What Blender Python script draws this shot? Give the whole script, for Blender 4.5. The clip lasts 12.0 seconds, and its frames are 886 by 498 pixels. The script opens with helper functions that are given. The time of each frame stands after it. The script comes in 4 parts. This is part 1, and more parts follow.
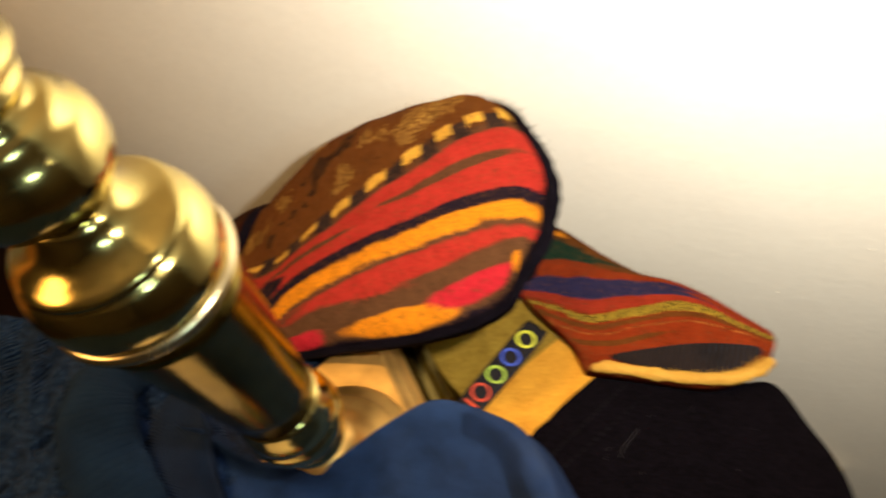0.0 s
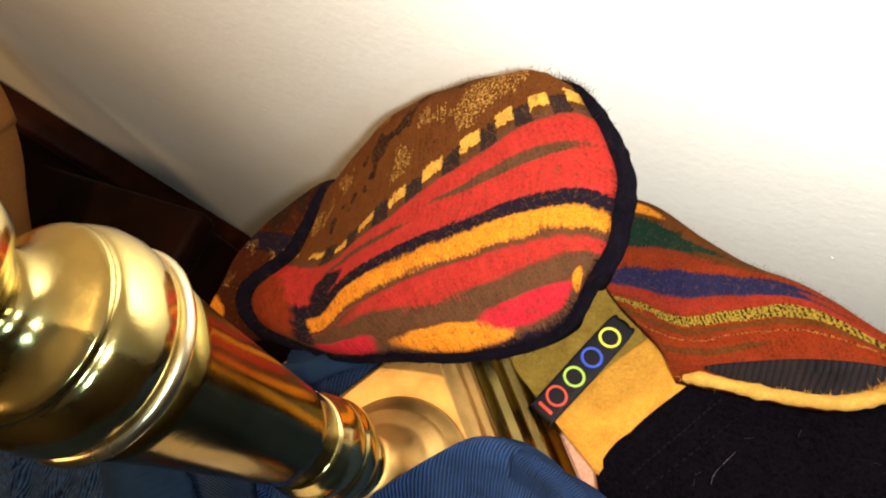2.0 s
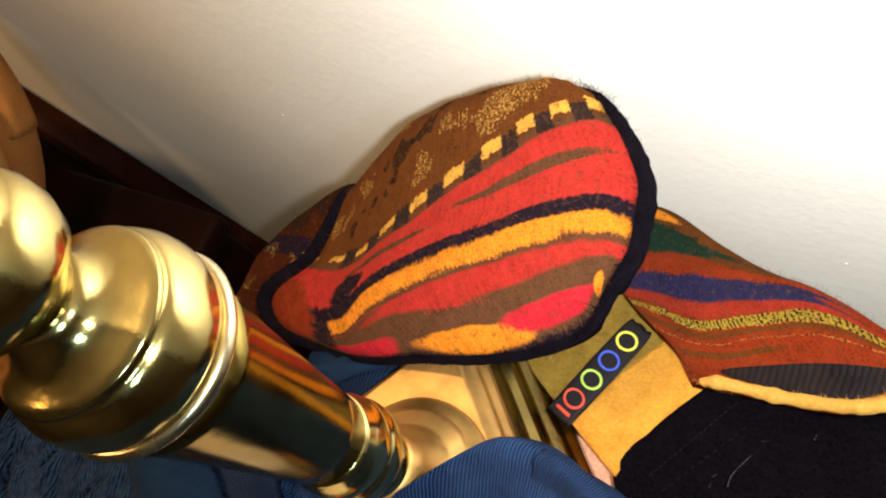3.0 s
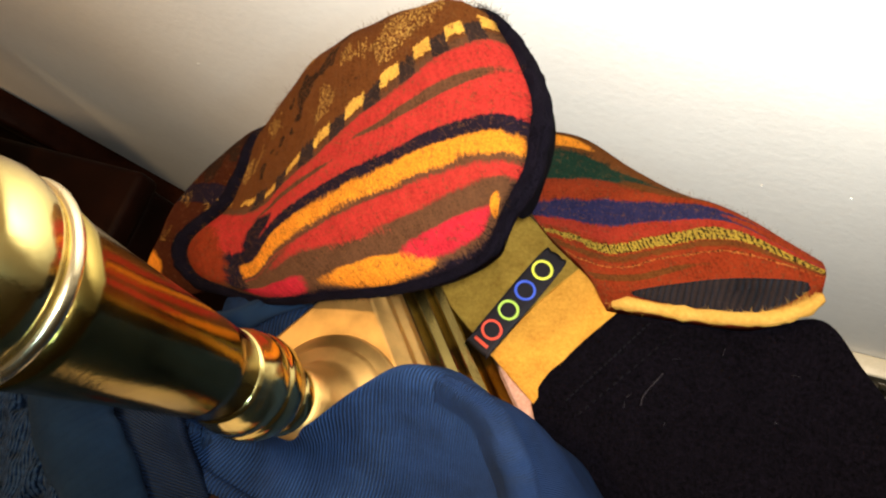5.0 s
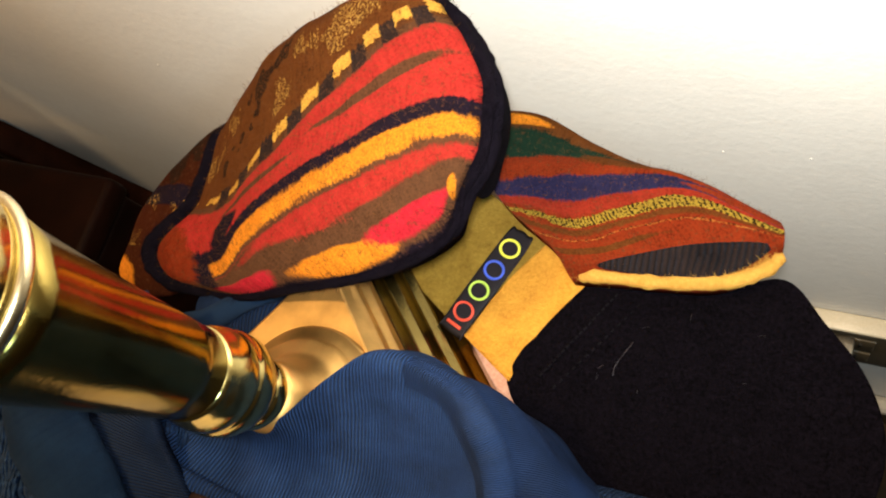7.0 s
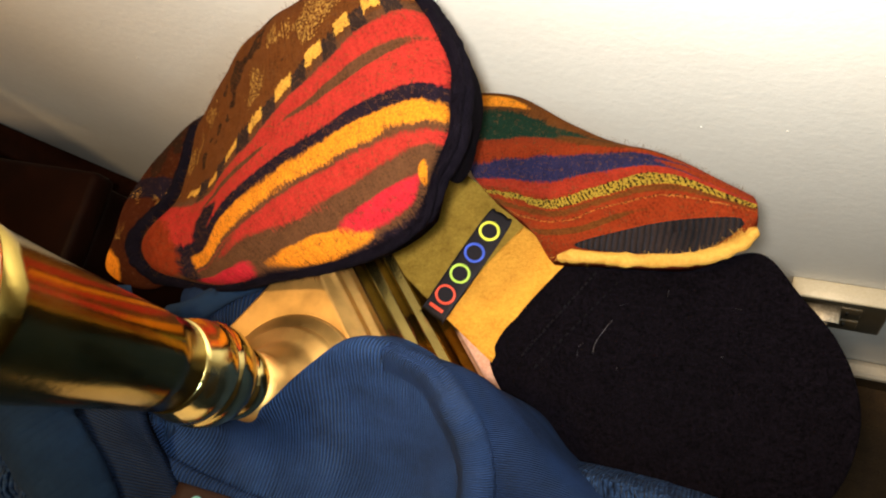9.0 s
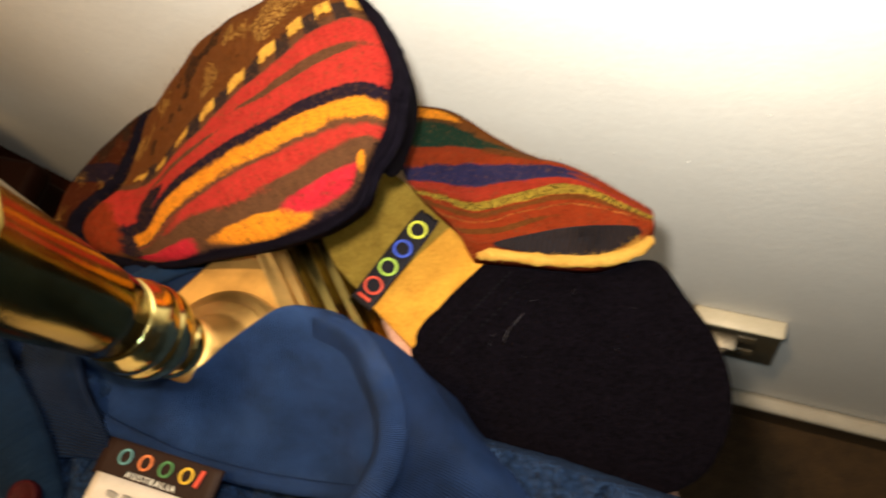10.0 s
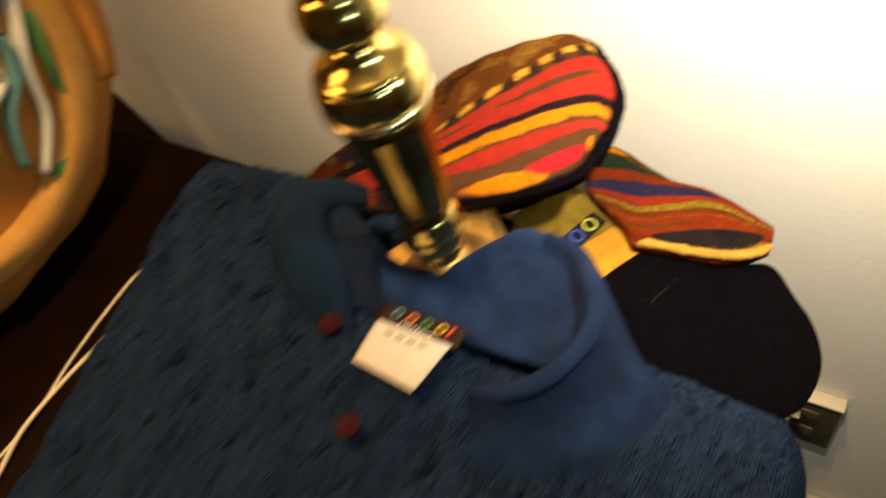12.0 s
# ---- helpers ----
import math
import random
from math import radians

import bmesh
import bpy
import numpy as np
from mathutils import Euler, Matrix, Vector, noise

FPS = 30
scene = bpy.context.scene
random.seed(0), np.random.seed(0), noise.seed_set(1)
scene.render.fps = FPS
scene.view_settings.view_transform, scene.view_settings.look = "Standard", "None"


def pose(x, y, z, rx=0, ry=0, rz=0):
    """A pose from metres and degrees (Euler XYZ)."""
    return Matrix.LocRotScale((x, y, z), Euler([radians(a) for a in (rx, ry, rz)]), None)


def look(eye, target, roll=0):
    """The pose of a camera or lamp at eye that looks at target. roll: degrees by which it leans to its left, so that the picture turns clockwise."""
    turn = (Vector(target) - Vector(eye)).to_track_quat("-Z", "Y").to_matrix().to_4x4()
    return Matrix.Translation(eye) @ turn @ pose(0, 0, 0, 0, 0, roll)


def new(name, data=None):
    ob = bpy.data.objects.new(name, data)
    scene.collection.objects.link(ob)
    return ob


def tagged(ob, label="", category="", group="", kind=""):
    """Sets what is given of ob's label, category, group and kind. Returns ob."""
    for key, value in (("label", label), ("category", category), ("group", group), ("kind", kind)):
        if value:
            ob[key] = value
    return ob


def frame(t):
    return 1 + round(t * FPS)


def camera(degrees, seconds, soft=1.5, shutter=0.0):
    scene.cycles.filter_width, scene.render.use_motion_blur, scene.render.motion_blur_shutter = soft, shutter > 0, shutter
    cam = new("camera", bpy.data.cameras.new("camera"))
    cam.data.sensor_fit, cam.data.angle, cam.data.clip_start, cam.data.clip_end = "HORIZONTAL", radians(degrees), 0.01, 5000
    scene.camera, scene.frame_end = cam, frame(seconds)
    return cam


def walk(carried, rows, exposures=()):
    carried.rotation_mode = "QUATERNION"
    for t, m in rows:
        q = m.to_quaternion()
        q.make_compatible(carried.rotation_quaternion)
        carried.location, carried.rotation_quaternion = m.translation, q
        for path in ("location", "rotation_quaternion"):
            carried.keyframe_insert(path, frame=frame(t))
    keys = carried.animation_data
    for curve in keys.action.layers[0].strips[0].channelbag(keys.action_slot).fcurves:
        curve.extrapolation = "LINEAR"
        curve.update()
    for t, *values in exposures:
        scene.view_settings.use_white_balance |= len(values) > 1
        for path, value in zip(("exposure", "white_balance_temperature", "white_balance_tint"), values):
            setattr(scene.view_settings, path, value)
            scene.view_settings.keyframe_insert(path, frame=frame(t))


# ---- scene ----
cam = camera(58.7, 12.0, 2.0, 0.8)
PATH = [
    (0, (0.124, -0.124, 1.11), (-0.589, 0.759, -0.537), -22.2),
    (0.5, (0.099, -0.113, 1.1), (-0.766, 0.665, -0.527), -28.4),
    (1, (0.115, -0.083, 1.104), (-0.883, 0.566, -0.502), -39.0),
    (1.5, (0.132, -0.072, 1.092), (-0.876, 0.535, -0.525), -39.4),
    (2, (0.13, -0.063, 1.086), (-0.849, 0.487, -0.57), -40.4),
    (2.5, (0.138, -0.061, 1.088), (-0.878, 0.47, -0.551), -42.0),
    (3, (0.128, -0.067, 1.093), (-0.868, 0.484, -0.551), -40.4),
    (3.5, (0.137, -0.066, 1.086), (-0.845, 0.473, -0.571), -40.8),
    (5.5, (0.152, -0.069, 1.072), (-0.718, 0.419, -0.661), -43.8),
    (6, (0.159, -0.074, 1.068), (-0.719, 0.402, -0.665), -45.5),
    (6.5, (0.154, -0.067, 1.074), (-0.702, 0.414, -0.669), -45.6),
    (8.5, (0.165, -0.065, 1.073), (-0.674, 0.385, -0.686), -49.4),
    (9, (0.164, -0.063, 1.074), (-0.673, 0.374, -0.69), -50.0),
    (9.5, (0.163, -0.075, 1.088), (-0.67, 0.42, -0.662), -45.6),
    (10, (0.181, -0.089, 1.096), (-0.511, 0.481, -0.691), -35.9),
    (10.5, (0.186, -0.099, 1.12), (-0.438, 0.563, -0.661), -30.2),
    (11, (0.183, -0.115, 1.139), (-0.549, 0.532, -0.606), -34.4),
    (11.5, (0.183, -0.135, 1.155), (-0.634, 0.569, -0.529), -31.8),
    (12, (0.179, -0.254, 1.196), (-0.68, 0.568, -0.412), -22.6),
]
# the picture's tint drifts warmer when the wall fills it
TINTS = [(0.0, 7500), (0.5, 7000), (1.5, 6500), (3.5, 6200), (5.5, 6400), (8.5, 6600), (10.5, 6900), (11.5, 7300), (12.0, 8300)]
walk(cam, [(t, look(eye, target, roll)) for t, eye, target, roll in PATH], [(t, -0.62 if t < 0.2 else -0.28 if 0.2 < t < 10 else -0.36, kelvin, 10) for t, kelvin in TINTS])

# ---- light ----
world = bpy.data.worlds.new("room_air")
world.use_nodes = True
world.node_tree.nodes["Background"].inputs[0].default_value = (0.9, 0.85, 0.8, 1)
world.node_tree.nodes["Background"].inputs[1].default_value = 0.025
scene.world = world


def area_lamp(name, eye, target, size, watts, colour):
    lamp = bpy.data.lights.new(name, "AREA")
    lamp.shape, lamp.size, lamp.energy, lamp.color = "DISK", size, watts, colour
    ob = new(name, lamp)
    ob.matrix_world = look(eye, target)
    return ob


torch = bpy.data.lights.new("torch_light", "SPOT")
torch.energy, torch.color, torch.shadow_soft_size = 20.5, (1.0, 0.97, 0.87), 0.008
torch.spot_size, torch.spot_blend = radians(108), 1.0
new("torch_light", torch).matrix_world = look((0.158, -0.064, 1.092), (0.075, 0.112, 0.855))
area_lamp("window_light", (1.2, -0.7, 1.9), (0.3, 0.13, 0.9), 0.3, 7.5, (0.55, 0.86, 1.0))
area_lamp("ceiling_lamp_light", (-0.08, -0.12, 2.4), (-0.04, -0.05, 0.75), 0.14, 37.0, (1.0, 0.68, 0.34))
area_lamp("shaded_lamp_light", (-0.75, -0.7, 1.7), (0.0, 0.0, 0.8), 0.5, 7.0, (1.0, 0.58, 0.22))

# ---- materials ----


def nodes_of(name, rough=0.6, metal=0.0):
    m = bpy.data.materials.new(name)
    m.use_nodes = True
    nt = m.node_tree
    b = nt.nodes["Principled BSDF"]
    b.inputs["Roughness"].default_value = rough
    b.inputs["Metallic"].default_value = metal
    return m, nt, b


def noise_tex(nt, vec, scale, detail=4.0, rough=0.55):
    n = nt.nodes.new("ShaderNodeTexNoise")
    n.inputs["Scale"].default_value = scale
    n.inputs["Detail"].default_value = detail
    n.inputs["Roughness"].default_value = rough
    if vec is not None:
        nt.links.new(vec, n.inputs["Vector"])
    return n.outputs[0]


def calc(nt, op, a, b=0.0, c=0.0):
    n = nt.nodes.new("ShaderNodeMath")
    n.operation = op
    for i, v in enumerate((a, b, c)):
        if isinstance(v, (int, float)):
            n.inputs[i].default_value = v
        else:
            nt.links.new(v, n.inputs[i])
    return n.outputs[0]


def ramp(nt, fac, stops, mode="LINEAR"):
    n = nt.nodes.new("ShaderNodeValToRGB")
    n.color_ramp.interpolation = mode
    e = n.color_ramp.elements
    while len(e) < len(stops):
        e.new(0.5)
    for el, (p, c) in zip(e, stops):
        el.position, el.color = p, (*c, 1)
    nt.links.new(fac, n.inputs[0])
    return n.outputs[0]


def blend(nt, fac, a, b, mode="MIX"):
    n = nt.nodes.new("ShaderNodeMix")
    n.data_type, n.blend_type = "RGBA", mode
    for k, v in ((0, fac), (6, a), (7, b)):
        if isinstance(v, (int, float)):
            n.inputs[k].default_value = v
        elif isinstance(v, tuple):
            n.inputs[k].default_value = (*v, 1)
        else:
            nt.links.new(v, n.inputs[k])
    return n.outputs[2]


def bump(nt, b, height, dist, strength=1.0):
    n = nt.nodes.new("ShaderNodeBump")
    n.inputs["Distance"].default_value, n.inputs["Strength"].default_value = dist, strength
    nt.links.new(height, n.inputs["Height"])
    nt.links.new(n.outputs[0], b.inputs["Normal"])


def place_of(nt):
    return nt.nodes.new("ShaderNodeNewGeometry").outputs["Position"]


def uv_of(nt):
    n = nt.nodes.new("ShaderNodeSeparateXYZ")
    src = nt.nodes.new("ShaderNodeUVMap")
    src.uv_map = "UVMap"
    nt.links.new(src.outputs[0], n.inputs[0])
    return src.outputs[0], n.outputs[0], n.outputs[1]


def mottled(name, dark, light, scale=40.0, rough=0.7, metal=0.0, relief=0.0005, fine=600.0):
    """A plain surface with stains at one scale and grain at another."""
    m, nt, b = nodes_of(name, rough, metal)
    pos = place_of(nt)
    big, small = noise_tex(nt, pos, scale), noise_tex(nt, pos, fine, 3)
    both = calc(nt, "MULTIPLY_ADD", small, 0.45, calc(nt, "MULTIPLY", big, 0.55))
    nt.links.new(ramp(nt, both, [(0.3, dark), (0.7, light)]), b.inputs["Base Color"])
    bump(nt, b, both, relief)
    return m


def felt(name, dark, light, rough=0.95, low=0.3, grain=0.6):
    """Matted wool: soft, speckled, with a fine nap."""
    m, nt, b = nodes_of(name, rough)
    pos = place_of(nt)
    big, small = noise_tex(nt, pos, 90), noise_tex(nt, pos, 620, 5, 0.8)
    both = calc(nt, "MULTIPLY_ADD", small, grain, calc(nt, "MULTIPLY", big, 1 - grain))
    nt.links.new(ramp(nt, both, [(low, dark), (0.7, light)]), b.inputs["Base Color"])
    b.inputs["Specular IOR Level"].default_value = 0.02
    bump(nt, b, both, 0.005)
    return m


def ellipse(nt, u, v, wob, u0, v0, ru, rv):
    """1 inside a ragged ellipse of the cloth's own two directions, 0 outside."""
    du = calc(nt, "DIVIDE", calc(nt, "SUBTRACT", u, u0), ru)
    dv = calc(nt, "DIVIDE", calc(nt, "SUBTRACT", v, v0), rv)
    r = calc(nt, "ADD", calc(nt, "MULTIPLY", du, du), calc(nt, "MULTIPLY", dv, dv))
    r = calc(nt, "ADD", r, calc(nt, "MULTIPLY", calc(nt, "SUBTRACT", wob, 0.5), 2.6))
    return calc(nt, "MINIMUM", 1.0, calc(nt, "MAXIMUM", 0.0, calc(nt, "MULTIPLY_ADD", calc(nt, "SUBTRACT", 1.0, r), 2.2, 0.5)))


NAVY, BROWN, RUST, RED = (0.013, 0.008, 0.016), (0.12, 0.038, 0.009), (0.23, 0.029, 0.008), (0.43, 0.03, 0.023)
PINK, ORANGE, YELLOW, GREEN = (0.5, 0.02, 0.035), (0.76, 0.25, 0.018), (0.68, 0.36, 0.06), (0.01, 0.03, 0.018)
TAUPE, BLUE = (0.105, 0.046, 0.022), (0.022, 0.02, 0.062)


def soft_stops(stops, half=0.007):
    """Bands of colour that run into each other over a few fibres."""
    out = [stops[0]]
    for (p0, c0), (p1, c1) in zip(stops, stops[1:]):
        out += [(max(p0, p1 - half), c0), (p1 + half, c1)]
    return out


def wool_stripes(name, stops, patches, checks=None, motif=None, stretch=9.0, chain=None):
    """Striped, felted knitwear: bands across v with ragged edges, patches, a row of checks and a band of gold motifs."""
    m, nt, b = nodes_of(name, 0.95)
    uv, u, v = uv_of(nt)
    pos = place_of(nt)
    mapping = nt.nodes.new("ShaderNodeMapping")
    mapping.inputs["Scale"].default_value = (stretch, stretch * 2.2, 1)
    nt.links.new(uv, mapping.inputs[0])
    wob = noise_tex(nt, mapping.outputs[0], 1.0, 2)
    fray = noise_tex(nt, pos, 900, 3, 0.7)
    vv = calc(nt, "ADD", v, calc(nt, "MULTIPLY", calc(nt, "SUBTRACT", wob, 0.5), 0.05))
    vv = calc(nt, "ADD", vv, calc(nt, "MULTIPLY", calc(nt, "SUBTRACT", fray, 0.5), 0.03))
    loops = nt.nodes.new("ShaderNodeMapping")
    loops.inputs["Scale"].default_value = (120, 9, 1)
    nt.links.new(uv, loops.inputs[0])
    stitch = noise_tex(nt, loops.outputs[0], 1.0, 2)
    vv = calc(nt, "ADD", vv, calc(nt, "MULTIPLY", calc(nt, "SUBTRACT", stitch, 0.5), 0.035))
    col = ramp(nt, vv, soft_stops(stops))
    wob2 = calc(nt, "ADD", calc(nt, "MULTIPLY", wob, 0.45), calc(nt, "MULTIPLY", stitch, 0.3))
    wob2 = calc(nt, "ADD", wob2, calc(nt, "MULTIPLY", fray, 0.25))
    for colour, u0, v0, ru, rv in patches:
        col = blend(nt, ellipse(nt, u, v, wob2, u0, v0, ru, rv), col, colour)
    if motif:
        lo, hi = motif
        vo = nt.nodes.new("ShaderNodeTexNoise")
        vo.inputs["Scale"].default_value, vo.inputs["Detail"].default_value = 40, 3
        nt.links.new(pos, vo.inputs["Vector"])
        spots = calc(nt, "MULTIPLY", calc(nt, "GREATER_THAN", calc(nt, "ADD", vo.outputs[0], calc(nt, "MULTIPLY", stitch, 0.3)), 0.735), calc(nt, "GREATER_THAN", fray, 0.53))
        dark = calc(nt, "MULTIPLY", calc(nt, "LESS_THAN", vo.outputs[0], 0.4), calc(nt, "GREATER_THAN", fray, 0.44))
        inside = calc(nt, "MULTIPLY", calc(nt, "GREATER_THAN", v, lo), calc(nt, "LESS_THAN", v, hi))
        col = blend(nt, calc(nt, "MULTIPLY", spots, inside), col, (0.4, 0.22, 0.05))
        col = blend(nt, calc(nt, "MULTIPLY", dark, inside), col, (0.022, 0.011, 0.006))
    if checks:
        lo, hi, count = checks
        half = (lo + hi) / 2
        uu = calc(nt, "ADD", calc(nt, "MULTIPLY", u, count), calc(nt, "MULTIPLY", calc(nt, "SUBTRACT", fray, 0.5), 0.25))
        on = calc(nt, "LESS_THAN", calc(nt, "FRACT", uu), 0.52)
        off = calc(nt, "SUBTRACT", 1.0, on)
        reach = calc(nt, "MULTIPLY", calc(nt, "SUBTRACT", u, 0.1), 0.06)
        upper = calc(nt, "MULTIPLY", calc(nt, "GREATER_THAN", vv, half - 0.015), calc(nt, "LESS_THAN", vv, calc(nt, "ADD", reach, half)))
        lower = calc(nt, "MULTIPLY", calc(nt, "GREATER_THAN", vv, lo - 0.02), calc(nt, "LESS_THAN", vv, half + 0.02))
        shown = calc(nt, "GREATER_THAN", u, 0.16)
        col = blend(nt, calc(nt, "MULTIPLY", calc(nt, "MULTIPLY", lower, off), shown), col, (0.03, 0.018, 0.016))
        col = blend(nt, calc(nt, "MULTIPLY", upper, on), col, YELLOW)
    for centre, half, spread, colour in chain or ():
        near = calc(nt, "LESS_THAN", calc(nt, "ABSOLUTE", calc(nt, "SUBTRACT", vv, centre)), calc(nt, "MULTIPLY_ADD", u, spread, half))
        link = calc(nt, "GREATER_THAN", calc(nt, "ADD", calc(nt, "MULTIPLY", calc(nt, "SINE", calc(nt, "MULTIPLY", u, 420)), 0.06), fray), 0.47)
        col = blend(nt, near, col, blend(nt, link, (0.03, 0.02, 0.006), colour))
    speck = calc(nt, "ADD", calc(nt, "MULTIPLY", fray, 0.5), calc(nt, "MULTIPLY", stitch, 0.22))
    speck = calc(nt, "ADD", speck, calc(nt, "MULTIPLY", noise_tex(nt, pos, 130, 4, 0.65), 0.28))
    shade = ramp(nt, speck, [(0.28, (0.3, 0.25, 0.25)), (0.5, (0.95, 0.95, 0.95)), (0.72, (1.4, 1.4, 1.35))])
    heather = calc(nt, "MULTIPLY", calc(nt, "GREATER_THAN", noise_tex(nt, pos, 420, 4, 0.75), 0.6), 0.55)
    col = blend(nt, heather, col, (0.12, 0.05, 0.022))
    col = blend(nt, 1.0, col, shade, "MULTIPLY")
    nt.links.new(col, b.inputs["Base Color"])
    nap = calc(nt, "ADD", noise_tex(nt, pos, 1600, 5, 0.75), calc(nt, "MULTIPLY", noise_tex(nt, pos, 120, 3), 0.8))
    b.inputs["Specular IOR Level"].default_value = 0.03
    bump(nt, b, nap, 0.003)
    return m


def brass(name, base, rough):
    m, nt, b = nodes_of(name, rough, 1.0)
    pos = place_of(nt)
    spots = noise_tex(nt, pos, 55, 5)
    fine = noise_tex(nt, pos, 500, 4)
    tone = ramp(nt, spots, [(0.35, tuple(c * 0.72 for c in base)), (0.62, base)])
    nt.links.new(tone, b.inputs["Base Color"])
    nt.links.new(calc(nt, "ADD", rough - 0.05, calc(nt, "MULTIPLY", spots, 0.12)), b.inputs["Roughness"])
    bump(nt, b, fine, 0.00006)
    return m


def knit(name, dark, light, ribs, cable=0.0, depth=1.0):
    """Machine knit: ribs along v, and in the body twisted cables; the grooves' shade is put into the colour."""
    m, nt, b = nodes_of(name, 0.9)
    uv, u, v = uv_of(nt)
    pos = place_of(nt)
    wob = noise_tex(nt, pos, 60, 3)
    fine = noise_tex(nt, pos, 1500, 4, 0.7)
    uu = calc(nt, "ADD", calc(nt, "MULTIPLY", u, ribs), calc(nt, "MULTIPLY", wob, 1.2))
    rib = calc(nt, "ABSOLUTE", calc(nt, "SINE", calc(nt, "MULTIPLY", uu, math.pi)))
    h = calc(nt, "ADD", calc(nt, "MULTIPLY", rib, 0.7 * depth), calc(nt, "MULTIPLY", fine, 0.4))
    # tone follows the ribs, painting shade into the valleys between them
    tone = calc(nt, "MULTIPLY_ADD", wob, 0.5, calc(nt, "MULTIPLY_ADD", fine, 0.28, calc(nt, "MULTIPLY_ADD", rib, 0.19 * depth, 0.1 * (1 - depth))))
    if cable:
        mp = nt.nodes.new("ShaderNodeMapping")
        mp.inputs["Rotation"].default_value = (0, 0, 0.55)
        mp.inputs["Scale"].default_value = (cable, cable * 0.32, cable)
        nt.links.new(pos, mp.inputs[0])
        twist = noise_tex(nt, mp.outputs[0], 1.0, 3, 0.6)
        h = calc(nt, "ADD", calc(nt, "MULTIPLY", h, 0.5), calc(nt, "MULTIPLY", twist, 2.6))
        cell = nt.nodes.new("ShaderNodeTexVoronoi")
        cell.inputs["Scale"].default_value = 330
        nt.links.new(pos, cell.inputs["Vector"])
        dots = calc(nt, "SUBTRACT", 1.0, cell.outputs["Distance"])
        h = calc(nt, "ADD", h, calc(nt, "MULTIPLY", dots, 0.9))
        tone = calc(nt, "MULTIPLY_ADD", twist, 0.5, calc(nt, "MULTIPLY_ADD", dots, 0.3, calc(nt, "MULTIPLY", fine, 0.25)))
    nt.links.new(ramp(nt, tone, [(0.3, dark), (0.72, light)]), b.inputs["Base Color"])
    b.inputs["Specular IOR Level"].default_value = 0.05
    b.inputs["Sheen Weight"].default_value, b.inputs["Sheen Roughness"].default_value = 0.022, 0.4
    b.inputs["Sheen Tint"].default_value = (0.55, 0.68, 1.0, 1)
    bump(nt, b, h, 0.003 if not cable else 0.006)
    return m


def plain(name, colour, rough=0.6):
    return mottled(name, tuple(c * 0.8 for c in colour), colour, 150, rough, 0.0, 0.0002, 1500)


M_WALL = mottled("painted_wall", (0.73, 0.71, 0.68), (0.79, 0.775, 0.745), 14, 0.55, 0.0, 0.0005, 200)
M_SKIRT = mottled("skirting_paint", (0.24, 0.22, 0.19), (0.33, 0.31, 0.27), 30, 0.45)
M_KICK = mottled("brown_stained_board", (0.03, 0.018, 0.008), (0.07, 0.042, 0.018), 50, 0.5)
M_CARPET = mottled("brown_carpet", (0.018, 0.009, 0.003), (0.055, 0.03, 0.01), 60, 0.98, 0.0, 0.006, 420)
# dark colour for walls out of view, to hold down bounce and brass reflections
M_ROOM = mottled("unseen_wall_dark", (0.045, 0.038, 0.025), (0.075, 0.062, 0.04), 8, 0.8)
M_CEILSPECK = plain("raised_paint", (0.82, 0.8, 0.76), 0.4)
M_CEIL = mottled("ceiling_paint", (0.55, 0.52, 0.47), (0.68, 0.64, 0.58), 8, 0.8)
M_BRASS = brass("polished_brass", (0.76, 0.61, 0.23), 0.145)
M_BRASS_EDGE = brass("worn_bright_brass", (0.95, 0.8, 0.5), 0.25)
M_BRONZE = brass("satin_bronze", (0.8, 0.48, 0.16), 0.4)
# the lamp's brass with its dark reflections painted in as a lower base colour
M_SHAFT = brass("dark_reflection_brass", (0.34, 0.25, 0.065), 0.16)
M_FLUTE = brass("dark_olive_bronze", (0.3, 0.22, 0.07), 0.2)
M_TABLE = mottled("pinkish_stone", (0.26, 0.11, 0.065), (0.5, 0.3, 0.23), 110, 0.4, 0.0, 0.0002)
M_DARKWOOD = mottled("dark_mahogany", (0.0015, 0.0006, 0.0004), (0.009, 0.0025, 0.0013), 25, 0.45)
M_EDGEWOOD = mottled("reddish_wood_moulding", (0.008, 0.0022, 0.001), (0.035, 0.01, 0.004), 40, 0.3)
for wood in (M_DARKWOOD, M_EDGEWOOD):
    wood.node_tree.nodes["Principled BSDF"].inputs["Specular IOR Level"].default_value = 0.04
M_TAN = mottled("tan_suede", (0.3, 0.1, 0.015), (0.5, 0.2, 0.035), 22, 0.85, 0.0, 0.001)
M_TANEDGE = mottled("light_tan_suede", (0.42, 0.19, 0.04), (0.62, 0.32, 0.09), 30, 0.85, 0.0, 0.001)
M_NAVYFELT = felt("navy_felt", (0.0006, 0.0005, 0.0012), (0.0065, 0.005, 0.009))
M_PEAK = felt("navy_knit_felt", (0.0003, 0.0002, 0.0005), (0.0085, 0.0062, 0.0105), 0.95, 0.36, 0.88)
M_PIPING = felt("navy_wool_piping", (0.0016, 0.0012, 0.0028), (0.0095, 0.007, 0.0125))
M_STITCH = felt("greyed_navy_thread", (0.004, 0.0035, 0.005), (0.014, 0.013, 0.016))
M_BANDFELT = felt("orange_felt", (0.44, 0.17, 0.017), (0.84, 0.42, 0.065))
M_YELLOWPIPE = felt("yellow_wool_piping", (0.48, 0.23, 0.035), (0.7, 0.42, 0.1))
M_FUZZ = felt("stray_brown_wool", (0.1, 0.04, 0.012), (0.22, 0.1, 0.03))
